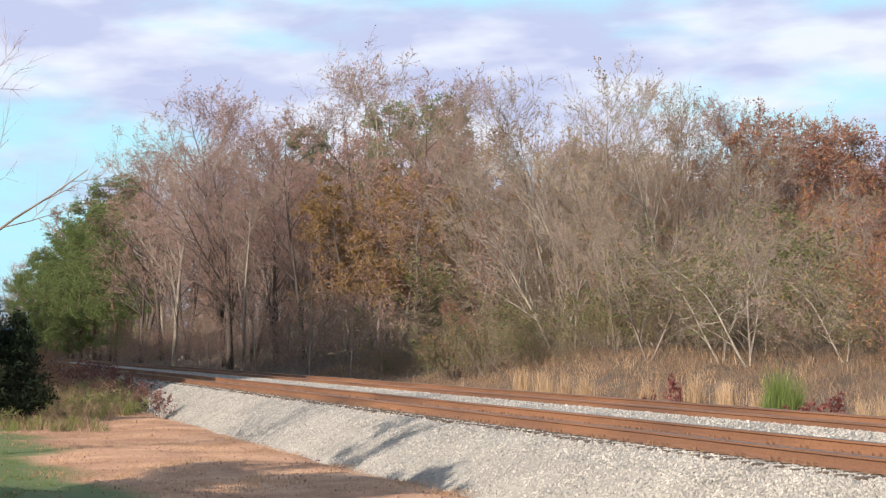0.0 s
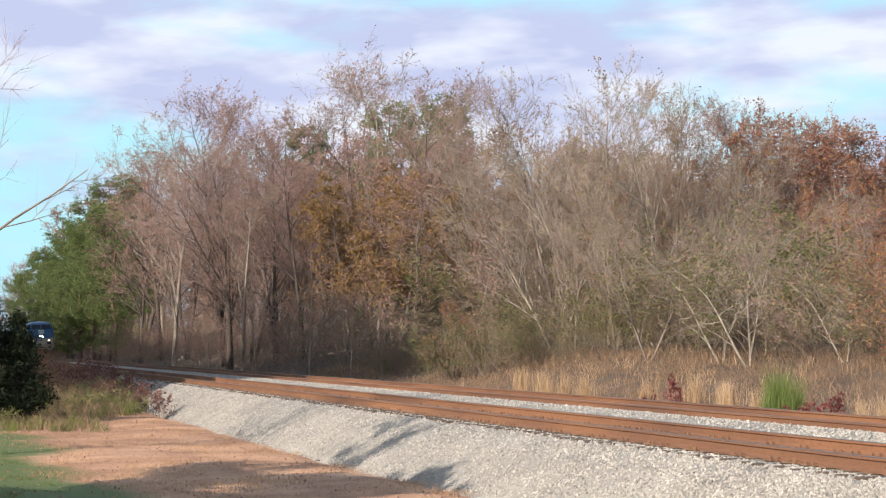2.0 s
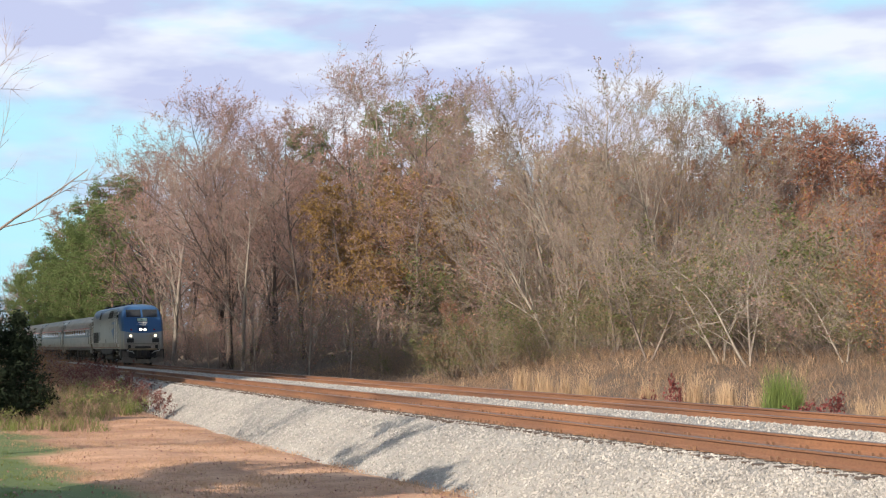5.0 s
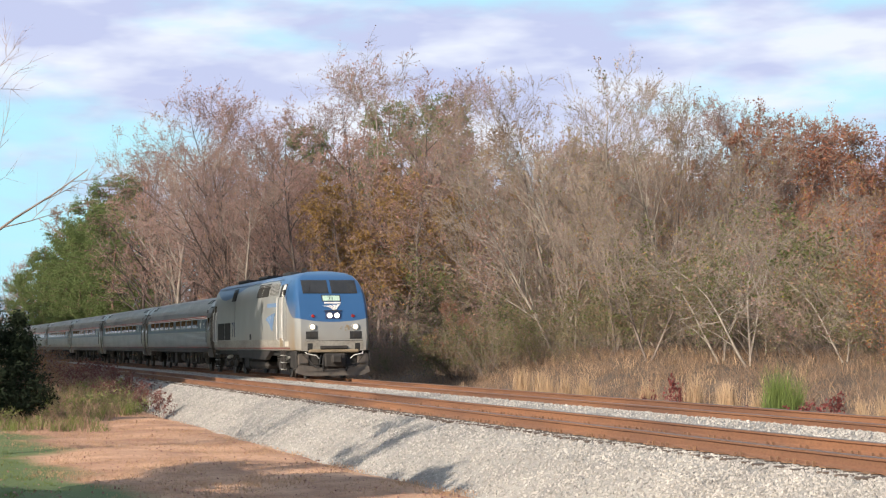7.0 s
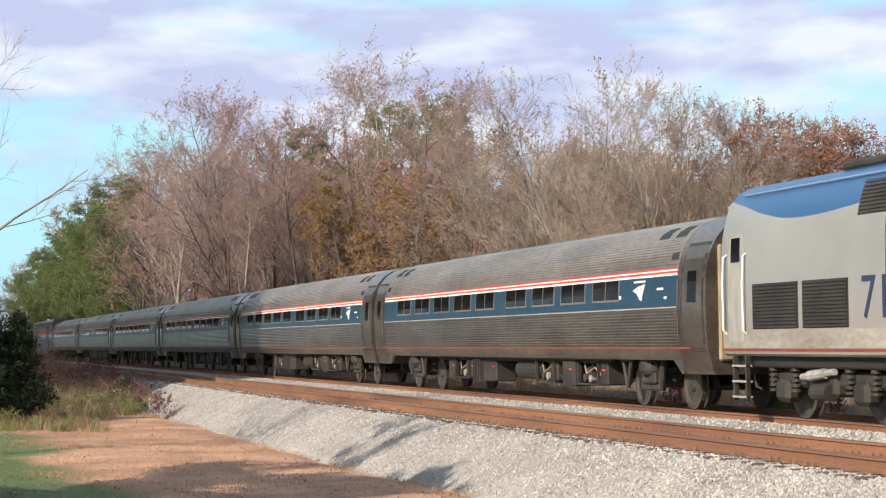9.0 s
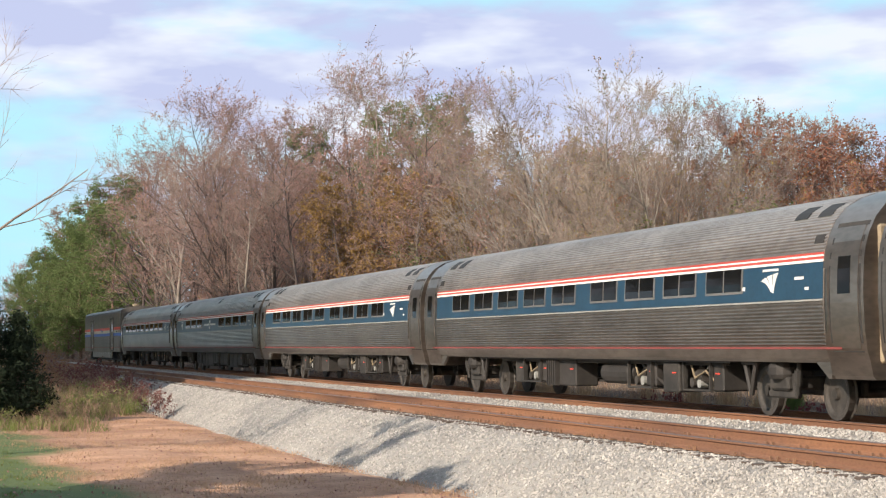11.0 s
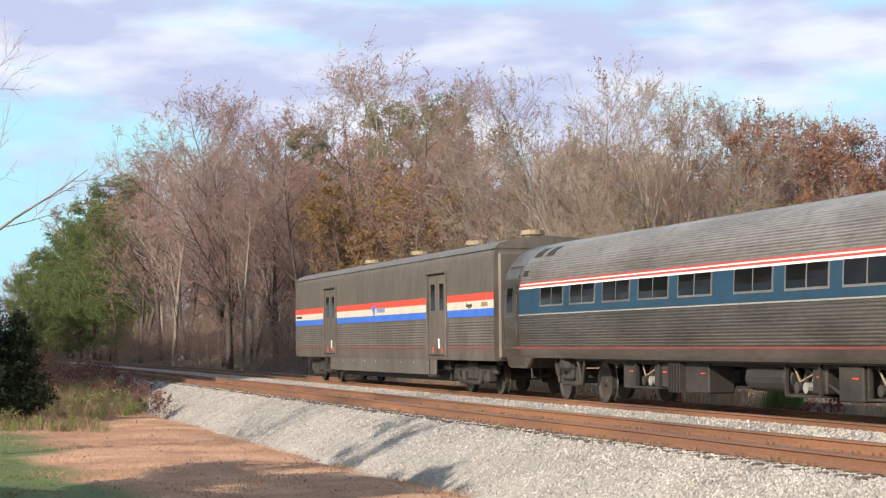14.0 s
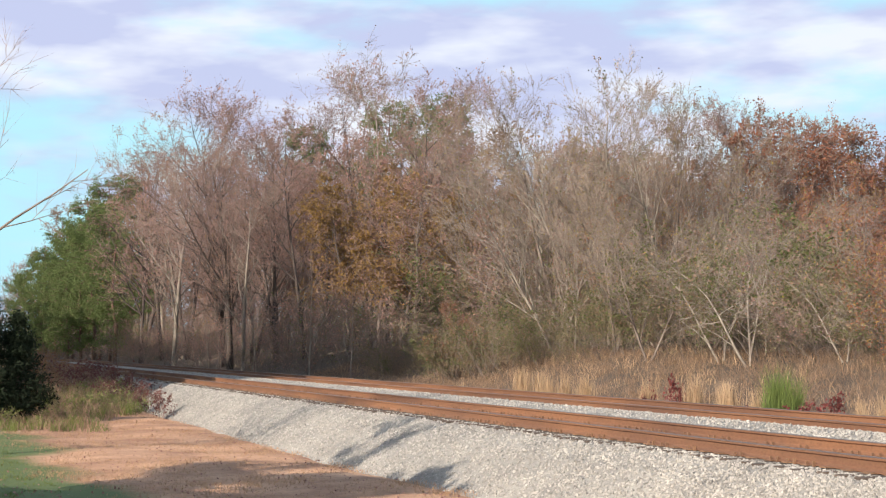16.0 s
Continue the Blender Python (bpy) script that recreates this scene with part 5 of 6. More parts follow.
def plant(proto, x, y, height, turn, wide=1.0, z=None):
    """Sets the first of a kind in its place; the next ones are copies of it."""
    if height > 6.5 and y > 20:
        height -= rise(y - bend(max(x, -600)))
    k = height / proto["top"]
    if height > 15 and y > 20 and proto in (tall_a, tall_b, tall_c):
        a, b = proto["tip_x"] * k * wide * 0.7, proto["tip_y"] * k * wide * 0.7
        x, y = x - a * math.cos(turn) + b * math.sin(turn), max(y - a * math.sin(turn) - b * math.cos(turn), 21.0 + bend(x))
    m = Matrix.Translation((x, y, ground_z(x, y) if z is None else z)) @ Matrix.Rotation(turn, 4, "Z") @ Matrix.Diagonal((k * wide, k * wide, k, 1))
    if proto.name not in USED:
        USED[proto.name] = True
        proto.matrix_basis = m
        return proto
    sc = proto.scale.copy()
    proto.scale = (1, 1, 1)
    c = copy_thing(proto, m)
    proto.scale = sc
    return c


TALL = dict(height=20, rad=0.25, kids=(18, 9, 6), start=(0.22, 0.2, 0.15), angle=(45, 40, 38), len=(0.40, 0.46, 0.5), taper=(0.42, 0.5, 0.3),
            thin=(0.56, 0.52, 0.5), min=0.013, wig=(0.035, 0.07, 0.08, 0.08), up=(0.02, 0.035, 0.03, 0.02), twigs=5, twig_r=0.013,
            leaves=2, leafy=0.42, leaf=0.15, mix=0.25)
UPRIGHT = dict(height=13, rad=0.13, kids=(13, 6, 4), start=(0.15, 0.12, 0.1), angle=(33, 30, 28), len=(0.46, 0.5, 0.5), taper=(0.7, 0.4, 0.3),
               thin=(0.52, 0.5, 0.5), min=0.009, wig=(0.045, 0.05, 0.05, 0.05), up=(0.03, 0.045, 0.04, 0.04), twigs=4, twig_r=0.0095,
               leaves=2, leafy=0.22, leaf=0.10, mix=0.4, spread=0.38)
OAK = dict(height=13, rad=0.20, kids=(13, 7, 5), start=(0.18, 0.25, 0.2), angle=(58, 45, 45), len=(0.36, 0.5, 0.55), taper=(0.6, 0.4, 0.3),
           thin=(0.5, 0.5, 0.5), min=0.012, wig=(0.06, 0.1, 0.12, 0.12), up=(0.03, 0.05, 0.03, 0.0), twigs=4, twig_r=0.009,
           leaves=5, leafy=0.85, leaf=0.19, mix=0.25)
REDTREE = dict(OAK, height=12, angle=(40, 42, 42), leaves=5, leafy=0.6, leaf=0.15, mix=0.35)
SAPLING = dict(height=7, rad=0.055, kids=(13, 7), start=(0.2, 0.15), angle=(56, 44), len=(0.5, 0.42), taper=(0.6, 0.4), thin=(0.5, 0.5), min=0.007,
               wig=(0.07, 0.09, 0.1), up=(0.0, -0.03, -0.02), twigs=5, twig_r=0.006, leaves=1, leafy=0.12, leaf=0.09, spread=0.5)
THICKET = dict(height=4.5, rad=0.028, kids=(7, 4), start=(0.12, 0.15), angle=(32, 36), len=(0.5, 0.45), taper=(0.5, 0.4), thin=(0.55, 0.5), min=0.006,
               wig=(0.08, 0.1, 0.1), up=(0.02, 0.04, 0.03), twigs=4, twig_r=0.008, leaves=2, leafy=0.55, leaf=0.105, mix=0.4, spread=0.6, sides=(4, 3, 3))
BACK = dict(TALL, sides=(5, 3, 3), kids=(15, 6), start=(0.10, 0.2), len=(0.36, 0.45), angle=(45, 42), taper=(0.7, 0.4), thin=(0.5, 0.5), wig=(0.05, 0.08, 0.08),
            up=(0.02, 0.04, 0.03), twigs=9, leaves=3, leafy=0.6, leaf=0.24, twig_r=0.017, mix=0.3)


def pine(seed):
    """A straight trunk with drooping boughs of needle tufts."""
    r = random.Random(seed)
    wood, nd = Shape(), Shape()
    h = 19.0
    pts = [Vector((r.gauss(0, 0.08) * i, r.gauss(0, 0.05) * i, -0.3 + h * i / 9)) for i in range(10)]
    wood.tube(pts, [0.24 * (1 - i / 10.5) for i in range(10)], 7)
    for i in range(84):
        t = 0.12 + 0.88 * (i + r.random()) / 84
        k = min(int(t * 9), 8)
        p = pts[k].lerp(pts[k + 1], t * 9 - k)
        a = r.uniform(0, 6.28)
        L = (3.5 * math.sin(math.pi * min(1, (1.04 - t) / 0.9)) ** 0.6 + 0.6) * r.uniform(0.65, 1.1)
        d = Vector((math.cos(a), math.sin(a), r.uniform(-0.05, 0.5))).normalized()
        q = p + d * L
        wood.tube([p, p.lerp(q, 0.5) + Vector((0, 0, -0.1)), q], [0.045, 0.03, 0.012], 4)
        for j in range(6):
            f = 0.4 + 0.65 * (j + r.random()) / 6
            c = p + d * L * f + Vector((r.gauss(0, 0.4), r.gauss(0, 0.4), r.gauss(0.05, 0.2)))
            wood.spike(p + d * L * min(f, 0.9), c, 0.014)
            for _ in range(40):
                e = Vector((r.gauss(0, 1), r.gauss(0, 1), r.gauss(0.3, 0.75))).normalized()
                nd.leaf(c + e * r.uniform(0.1, 0.52), r.uniform(0.18, 0.34), r, 0.0, 0.17)
    ob = thing("pine_tree", "tall green pine tree with bare reddish trunk", "tree", "pines along the line")
    part("trunk", wood, M["pinebark"], ob, smooth=True)
    part("crown", nd, M["needle"], ob)
    ob["top"] = h
    return ob


tall_a = make_tree("ash_tree", "tall bare autumn tree with sparse pinkish leaves", "tree", "woodland trees", 11, TALL, 1, "darkbark", "twig", "leaf_pink", "leaf_brown")
tall_b = make_tree("ash_tree", "tall forked bare tree with a spreading crown", "tree", "woodland trees", 27, dict(TALL, spread=0.16, kids=(12, 7, 5)), 2, "darkbark", "twig", "leaf_pink", "leaf_olive")
tall_c = make_tree("birch_tree", "tall pale-barked tree almost without leaves", "tree", "woodland trees", 35, dict(TALL, leafy=0.25, kids=(13, 6, 6), angle=(34, 38, 38)), 1, "palebark", "paletwig", "leaf_pink", "leaf_brown")
oak_a = make_tree("oak_tree", "oak tree with dense olive-brown autumn leaves", "tree", "woodland trees", 41, OAK, 1, "darkbark", "twig", "leaf_olive", "leaf_brown")
up_a = make_tree("alder_tree", "upright many-stemmed bare tree with fine branches", "tree", "woodland trees", 52, UPRIGHT, 3, "palebark", "paletwig", "leaf_brown", "leaf_green")
up_b = make_tree("alder_tree", "upright bare tree with grey-brown twigs and few leaves", "tree", "woodland trees", 57, dict(UPRIGHT, kids=(15, 7, 5)), 2, "bark", "paletwig", "leaf_brown", "leaf_yellow")
red_a = make_tree("maple_tree", "maple tree with thinning red-brown leaves", "tree", "woodland trees", 63, REDTREE, 1, "bark", "twig", "leaf_red", "leaf_brown")
sap_a = make_tree("sapling", "leaning pale grey sapling with bare branches", "tree", "saplings at the wood edge", 71, dict(SAPLING, wig=(0.13, 0.12, 0.12), rad=0.07), 3, "palebark", "paletwig", "leaf_yellow", lean=0.3)
sap_b = make_tree("sapling", "slender straight pale sapling with bare branches", "tree", "saplings at the wood edge", 77, dict(SAPLING, angle=(36, 34), up=(0.04, 0.08, 0.05)), 1, "palebark", "twig", "leaf_pink")
bush_a = make_tree("thicket", "dense olive-brown thicket of thin stems", "shrub", "undergrowth", 81, THICKET, 5, "bark", "olivetwig", "leaf_brown", "leaf_green")
bush_b = make_tree("thicket", "bare pinkish-brown thicket of thin stems", "shrub", "undergrowth", 87, dict(THICKET, leafy=0.3, mix=0.15), 5, "bark", "twig", "leaf_pink", "leaf_olive")
back_a = make_tree("forest_tree", "autumn tree deep in the woods", "tree", "trees deep in the woods", 91, BACK, 1, "bark", "twig", "leaf_pink", "leaf_brown")
back_b = make_tree("forest_tree", "brown-leaved autumn tree deep in the woods", "tree", "trees deep in the woods", 95, dict(BACK, leafy=0.75), 1, "darkbark", "twig", "leaf_brown", "leaf_olive")
pine_a = pine(5)
lean_a = make_tree("ash_tree", "dark leaning tree with wide forking limbs", "tree", "woodland trees", 29, dict(TALL, kids=(11, 8, 6), start=(0.34, 0.2, 0.15), len=(0.52, 0.46, 0.5), angle=(38, 40, 38), rad=0.40, spread=0.2, twigs=4, leafy=0.28), 2, "darkbark", "twig", "leaf_brown", "leaf_pink", lean=0.22)
TREES = dict(W=lean_a, A=tall_a, B=tall_b, C=tall_c, O=oak_a, U=up_a, V=up_b, R=red_a, S=sap_a, T=sap_b, K=bush_a, L=bush_b, F=back_a, G=back_b, P=pine_a)

# kind, x, y, height
EDGE = [
    ("A", -152.7, 24, 22.8), ("B", -184.4, 25, 25.6), ("A", -159.2, 28, 23.5), ("B", -131.4, 26, 18.5), ("C", -150.6, 22.5, 20.6),
    ("A", -124.1, 23, 16.0), ("C", -196.9, 24, 24.0), ("C", -140.7, 36, 25.4), ("A", -156.5, 38, 25.9), ("C", -126.4, 34, 20.1),
    ("B", -119.1, 34, 19.1), ("A", -111.3, 34, 18.1), ("B", -127.4, 40, 19.8), ("A", -158.8, 36, 22.7), ("B", -150.8, 32, 19.6),
    ("O", -114.2, 27, 12.8), ("O", -116.3, 29, 13.4), ("O", -104.1, 28, 11.9), ("O", -132.4, 30, 13.3), ("O", -103.9, 30, 10.9),
    ("V", -100.2, 33, 17.0), ("U", -91.5, 32, 15.6), ("V", -84.5, 31, 15.4), ("U", -80.6, 31, 15.4), ("V", -79.6, 32, 14.8),
    ("V", -76.2, 32, 13.7), ("U", -75.4, 33, 13.1), ("V", -73.0, 33, 12.4), ("U", -77.8, 28, 10.7), ("V", -70.9, 28, 9.2),
    ("V", -64.9, 27, 8.2), ("U", -63.3, 34, 7.5), ("U", -60.7, 34, 7.3),
    ("A", -77.1, 36, 12.6), ("R", -76.9, 37, 12.4), ("C", -79.4, 40, 12.6), ("A", -80.4, 39, 12.4), ("R", -80.7, 44, 12.3),
    ("R", -76.5, 43, 11.9), ("O", -87.4, 46, 12.3), ("R", -76.4, 44, 11.7),
    ("S", -58.6, 27.2, 6.0), ("S", -55.2, 26.6, 5.6), ("S", -50.6, 27.6, 4.3), ("T", -57.0, 28.0, 6.4), ("T", -102.0, 21.8, 9.3), ("T", -75.6, 28, 8.5),
    ("P", -195.9, 21.5, 19.7), ("P", -216.7, 21.5, 19.3), ("P", -246.4, 21.5, 18.6), ("P", -279.8, 21.5, 16.4), ("P", -335.2, 21.5, 14.6),
    ("P", -223.1, 20.8, 16.0), ("P", -255.9, 20.8, 14.2), ("P", -184.3, 40, 23.3), ("P", -300, 22.0, 16.5), ("P", -205, 24.5, 20.5), ("P", -232, 24, 19.5), ("P", -265, 24, 18.5), ("P", -238, 20.6, 12.5),
    ("P", -275, 20.6, 12.0), ("P", -315, 21, 14.5), ("P", -290, 24.5, 18.0),
    ("R", -52.5, 29.5, 4.6), ("R", -50.0, 28.8, 3.8), ("R", -81.0, 24.2, 3.6), ("O", -106, 29, 11.5), ("O", -120, 31, 13),
    ("H", -82, 43, 12.5), ("H", -88, 47, 13), ("G", -79, 44, 12), ("R", -84, 46, 12.5), ("H", -95, 48, 13), ("F", -90, 45, 12.5), ("H", -76, 45, 11.5),
    ("F", -84, 42, 12.8), ("A", -82, 41, 12.5), ("F", -87, 43, 12.5), ("B", -168, 27, 22), ("A", -175, 24, 21), ("A", -142, 27, 19), ("C", -165, 30, 22), ("B", -138, 24, 16),
    ("W", -133, 22.6, 18.0), ("W", -141, 23.4, 19.5), ("W", -128, 25.0, 17.5), ("P", -208, 22.4, 18.2), ("P", -226, 22.8, 18.0), ("P", -252, 22.5, 16.0), ("C", -122, 22.4, 14.5), ("P", -151, 40, 21.5), ("P", -143, 42, 21.0)]


def build_woods():
    rng = random.Random(3)
    for k, x, y, h in EDGE:
        plant(TREES[k], x, y + bend(x), h * (1.07 if k in "ABC" else 0.98 if k in "UV" else 1.0), {"W": -1.85, "S": 1.2}.get(k, 0.0) + rng.uniform(-0.5, 0.5) if k in "WS" else rng.uniform(0, 6.28))
    # undergrowth along the edge of the wood
    for i in range(105):
        ang = radians(rng.uniform(13.5, 31))
        y = rng.uniform(22.5, 26.0) + 4.5 * smooth(15, 23, math.degrees(ang))
        x = -y / math.tan(ang)
        kind = rng.choice("KKKMMMMK" if radians(16) < ang < radians(25) else "LKMK")
        plant(TREES[kind], x, y, rng.uniform(1.6, 4.2) * (0.55 + 0.45 * smooth(15.5, 18.5, math.degrees(ang))), rng.uniform(0, 6.28), rng.uniform(0.9, 1.5))
    # thick bare undergrowth where the wood stands close to the line
    for i in range(105):
        x = -rng.uniform(90, 300)
        y = rng.uniform(20.6, 28.0)
        plant(TREES[rng.choice("LLLK")], x, y + bend(x), rng.uniform(2.4, 5.6) * (0.7 if y < 21.5 else 1.1), rng.uniform(0, 6.28), rng.uniform(0.8, 1.2))
    for i in range(8):
        x = -rng.uniform(95, 200)
        y = rng.uniform(21.5, 27)
        plant(TREES["T"], x, y + bend(x), rng.uniform(6, 9.5), rng.uniform(0, 6.28), 1.0)
    for i in range(34):
        x = -rng.uniform(98, 270)
        y = rng.uniform(29, 38)
        plant(TREES[rng.choice("FFGH" if x > -150 else "FFG")], x, y + bend(x), rng.uniform(8, 15), rng.uniform(0, 6.28), 1.15)
    for i in range(30):
        ang = radians(rng.uniform(19, 30.5))
        y = rng.uniform(33, 44)
        x = -y / math.tan(ang)
        plant(TREES[rng.choice("FGH")], x, y, math.hypot(x, y) * rng.uniform(0.06, 0.10), rng.uniform(0, 6.28), 1.2)
    # taller trees deep in the wood
    deep = random.Random(17)
    for i in range(26):
        ang = radians(deep.uniform(18.5, 28))
        y = deep.uniform(37, 50)
        x = -y / math.tan(ang)
        plant(TREES[deep.choice("FFGH")], x, y, math.hypot(x, y) * deep.uniform(0.100, 0.124) * (1 - 0.25 * smooth(23, 28, math.degrees(ang))), deep.uniform(0, 6.28), 1.1)
    for i in range(46):
        ang = radians(rng.uniform(13, 30))
        y = rng.uniform(28, 36)
        x = -y / math.tan(ang)
        plant(TREES[rng.choice("KKLMM")], x, y, rng.uniform(3.5, 6.0), rng.uniform(0, 6.28), 1.2)
    # trees behind
    for i in range(125):
        ang = radians(rng.uniform(3.5, 31))
        y = rng.uniform(27, 66)
        x = -y / math.tan(ang)
        d = math.hypot(x, y)
        hmax = (0.098, 0.120, 0.135, 0.128, 0.105, 0.10)[min(5, int((math.degrees(ang) - 3.5) / 5.2))]
        kind = rng.choice("FFG") if ang < radians(21) else rng.choice("FGHH")
        plant(TREES[kind], x, y + bend(max(x, -600)), min(d * hmax * rng.uniform(0.72, 1.0), 25), rng.uniform(0, 6.28), rng.uniform(0.9, 1.25))


bush_c = make_tree("thicket", "olive-green leafy thicket at the wood edge", "shrub", "undergrowth", 83, dict(THICKET, leafy=0.8, leaves=5, leaf=0.09, mix=0.3), 5, "bark", "olivetwig", "leaf_green", "leaf_brown")
bush_d = make_tree("thicket", "russet thicket with withered leaves", "shrub", "undergrowth", 85, dict(THICKET, leafy=0.8, leaves=3, leaf=0.10, mix=0.5), 5, "darkbark", "twig", "leaf_red", "leaf_olive")
back_c = make_tree("forest_tree", "russet autumn tree deep in the woods", "tree", "trees deep in the woods", 97, dict(BACK, leafy=0.8), 1, "bark", "twig", "leaf_red", "leaf_olive")
TREES.update(M=bush_c, N=bush_d, H=back_c)
build_woods()


# ---------------------------------------------------------------- trees on the near side, beside the camera
def near_side():
    rng = random.Random(8)
    # oaks out of view, added so that their shade falls on train and grass
    shade = make_tree("oak_tree", "unseen brown-leaved oak that shades the grass", "tree", "trees on the near side", 44, dict(OAK, height=14, kids=(12, 6, 4), twigs=3, leaves=6, leafy=0.95, leaf=0.5), 1, "darkbark", "twig", "leaf_olive", "leaf_brown")
    dark = make_tree("oak_tree", "unseen tall dense brown-leaved oak that shades the train", "tree", "trees on the near side", 46, dict(OAK, height=18, kids=(16, 7, 4), start=(0.3, 0.2, 0.2), twigs=3, leaves=6, leafy=1.0, leaf=0.75), 1, "darkbark", "twig", "leaf_olive", "leaf_brown")
    x = -69.0
    while x > -330:
        off = 0.030 * max(0.0, -x - 75)
        for y, h in ((-4.8, 22.5 if x > -112 else 18.0), (-8.6, 23 if x > -112 else 18.5)):
            plant(dark, x + rng.uniform(-0.8, 0.8), y + off + rng.uniform(-0.5, 0.5), h + rng.uniform(-1.5, 1.5), rng.uniform(0, 6.28), 0.72)
        x -= 4.6 if x > -180 else 9.0
    for x, y, h in ((-22.6, -8.6, 9.4), (-19.2, -10.2, 10.6), (-26.2, -9.8, 8.6), (-16.2, -9.2, 9.6)):
        plant(shade, x, y, h, x, 1.15)
    # also out of view, added for the shadow patch on the ballast
    small = make_tree("oak_tree", "unseen slim oak whose small high crown shades the ballast", "tree", "trees on the near side", 45, dict(OAK, height=12, rad=0.09, kids=(12, 6, 4), start=(0.74, 0.25, 0.2), angle=(72, 45, 45), len=(0.22, 0.5, 0.5), twigs=4, leaves=4, leafy=0.5, leaf=0.16), 1, "darkbark", "twig", "leaf_olive", "leaf_brown")
    plant(small, -28.0, -5.8, 10.0, 0.4, 1.0)
    bare = Tree(19, dict(TALL, height=10, rad=0.13, leafy=0.05, leaf=0.06, twig_r=0.005, min=0.007, kids=(14, 6, 4), len=(0.50, 0.45, 0.5)))
    bare.grow(Vector((0, 0, -0.3)), Vector((0, 0.02, 1)), 9.6, 0.13, 0)
    bare.grow(Vector((0, 0, 3.4)), Vector((0.3, 0.80, 0.60)).normalized(), 4.9, 0.05, 1)
    t = thing("bare_tree", "bare grey tree with one long reaching limb", "tree", "trees on the near side")
    part("trunk", bare.wood, M["bark"], t, smooth=True)
    part("branchwork", bare.twigs, M["twig"], t)
    part("crown", bare.leaves, M["leaf_pink"], t)
    t.matrix_basis = pose(-42.5, 0.1, ground_z(-42.5, 0.1))


near_side()


def cedar(x, y, h, w, seed):
    """A dense dark conical evergreen."""
    r = random.Random(seed)
    wood, nd = Shape(), Shape()
    wood.tube([Vector((0, 0, -0.2)), Vector((0.02, 0, h * 0.5)), Vector((0, 0, h * 0.95))], [0.07, 0.05, 0.012], 6)
    for i in range(190):
        f = r.random() ** 1.3
        z = 0.08 + f * (h - 0.15)
        a = r.uniform(0, 6.28)
        L = w * (1 - f) ** 0.75 * r.uniform(0.75, 1.1) + 0.08
        p, q = Vector((0, 0, z)), Vector((math.cos(a) * L, math.sin(a) * L, z + 0.45 * L))
        wood.spike(p, q, 0.014)
        for _ in range(56):
            c = p.lerp(q, 0.25 + 0.8 * r.random()) + Vector((r.gauss(0, 0.09), r.gauss(0, 0.09), r.gauss(0, 0.09)))
            nd.leaf(c, r.uniform(0.08, 0.2), r, 0.0, 0.14)
    ob = thing("cedar", "dense dark green cedar beside the bank", "tree", "evergreens on the bank", pose(x, y, ground_z(x, y)))
    part("trunk", wood, M["darkbark"], ob)
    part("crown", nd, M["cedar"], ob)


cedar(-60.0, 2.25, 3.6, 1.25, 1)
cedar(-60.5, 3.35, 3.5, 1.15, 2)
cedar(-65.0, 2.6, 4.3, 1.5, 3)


# ---------------------------------------------------------------- grasses, weeds and small shrubs
def blades(shape, rng, c, n, spread, h, width, lean=0.25):
    for _ in range(n):
        p = c + Vector((rng.gauss(0, spread), rng.gauss(0, spread), 0))
        a = rng.uniform(0, 6.28)
        w = Vector((math.cos(a), math.sin(a), 0)) * width
        hh = h * rng.uniform(0.55, 1.1)
        mid = p + Vector((rng.gauss(0, lean * 0.4), rng.gauss(0, lean * 0.4), 0.6)) * hh
        tip = mid + Vector((rng.gauss(0, lean), rng.gauss(0, lean), 0.4)) * hh
        k = len(shape.v)
        shape.v += [tuple(p - w), tuple(p + w), tuple(mid + w * 0.7), tuple(mid - w * 0.7), tuple(tip)]
        shape.f += [(k, k + 1, k + 2, k + 3), (k + 3, k + 2, k + 4)]


def field(name, label, material, seed, count, place, h, width, spread=0.05, per=6, lean=0.35, category="grass"):
    """Tufts strewn over a patch of ground: one mesh."""
    rng = random.Random(seed)
    s = Shape()
    done = 0
    while done < count:
        x, y, k = place(rng)
        done += 1
        if k > 0:
            blades(s, rng, Vector((x, y, ground_z(x, y) - 0.01)), per, spread, h * k, width, lean)
    return tagged(part(name, s, M[material]), label, category, kind="stuff")


def near_patch(rng):
    ang = radians(rng.uniform(2.2, 24))
    d = 22 + 48 * rng.random() ** 1.3
    x, y = -d * math.cos(ang), d * math.sin(ang)
    n = noise.noise(Vector((x * 0.35, y * 0.5, 3.0)))
    return x, y, (0.7 + n) if y < 8.3 + 0.5 * n else 0


def dry_patch(rng):
    x, y, k = near_patch(rng)
    n = noise.noise(Vector((x * 0.2, y * 0.4, 7.0)))
    return x, y, k if y - n * 1.4 > 2.6 else 0


def green_patch(rng):
    x, y, k = near_patch(rng)
    n = noise.noise(Vector((x * 0.2, y * 0.4, 7.0)))
    return x, y, k if y - n * 1.4 < 2.4 else 0


def bank_patch(rng):
    x = -rng.uniform(54, 135)
    y = rng.uniform(2.5, 9.6)
    edge = 5.6 + 4.0 * smooth(56, 76, -x)
    return x, y, rng.uniform(0.5, 1.1) * (0.6 + 1.1 * smooth(58, 85, -x)) if y < edge else 0


def far_patch(rng):
    x, y = -rng.uniform(26, 105), rng.uniform(18.9, 29)
    k = 0.55 + 0.5 * noise.noise(Vector((x * 0.25, y * 0.4, 1.0))) + 0.35 * rng.random()
    return x, y, k * (0.55 if y < 19.6 else 1.0)


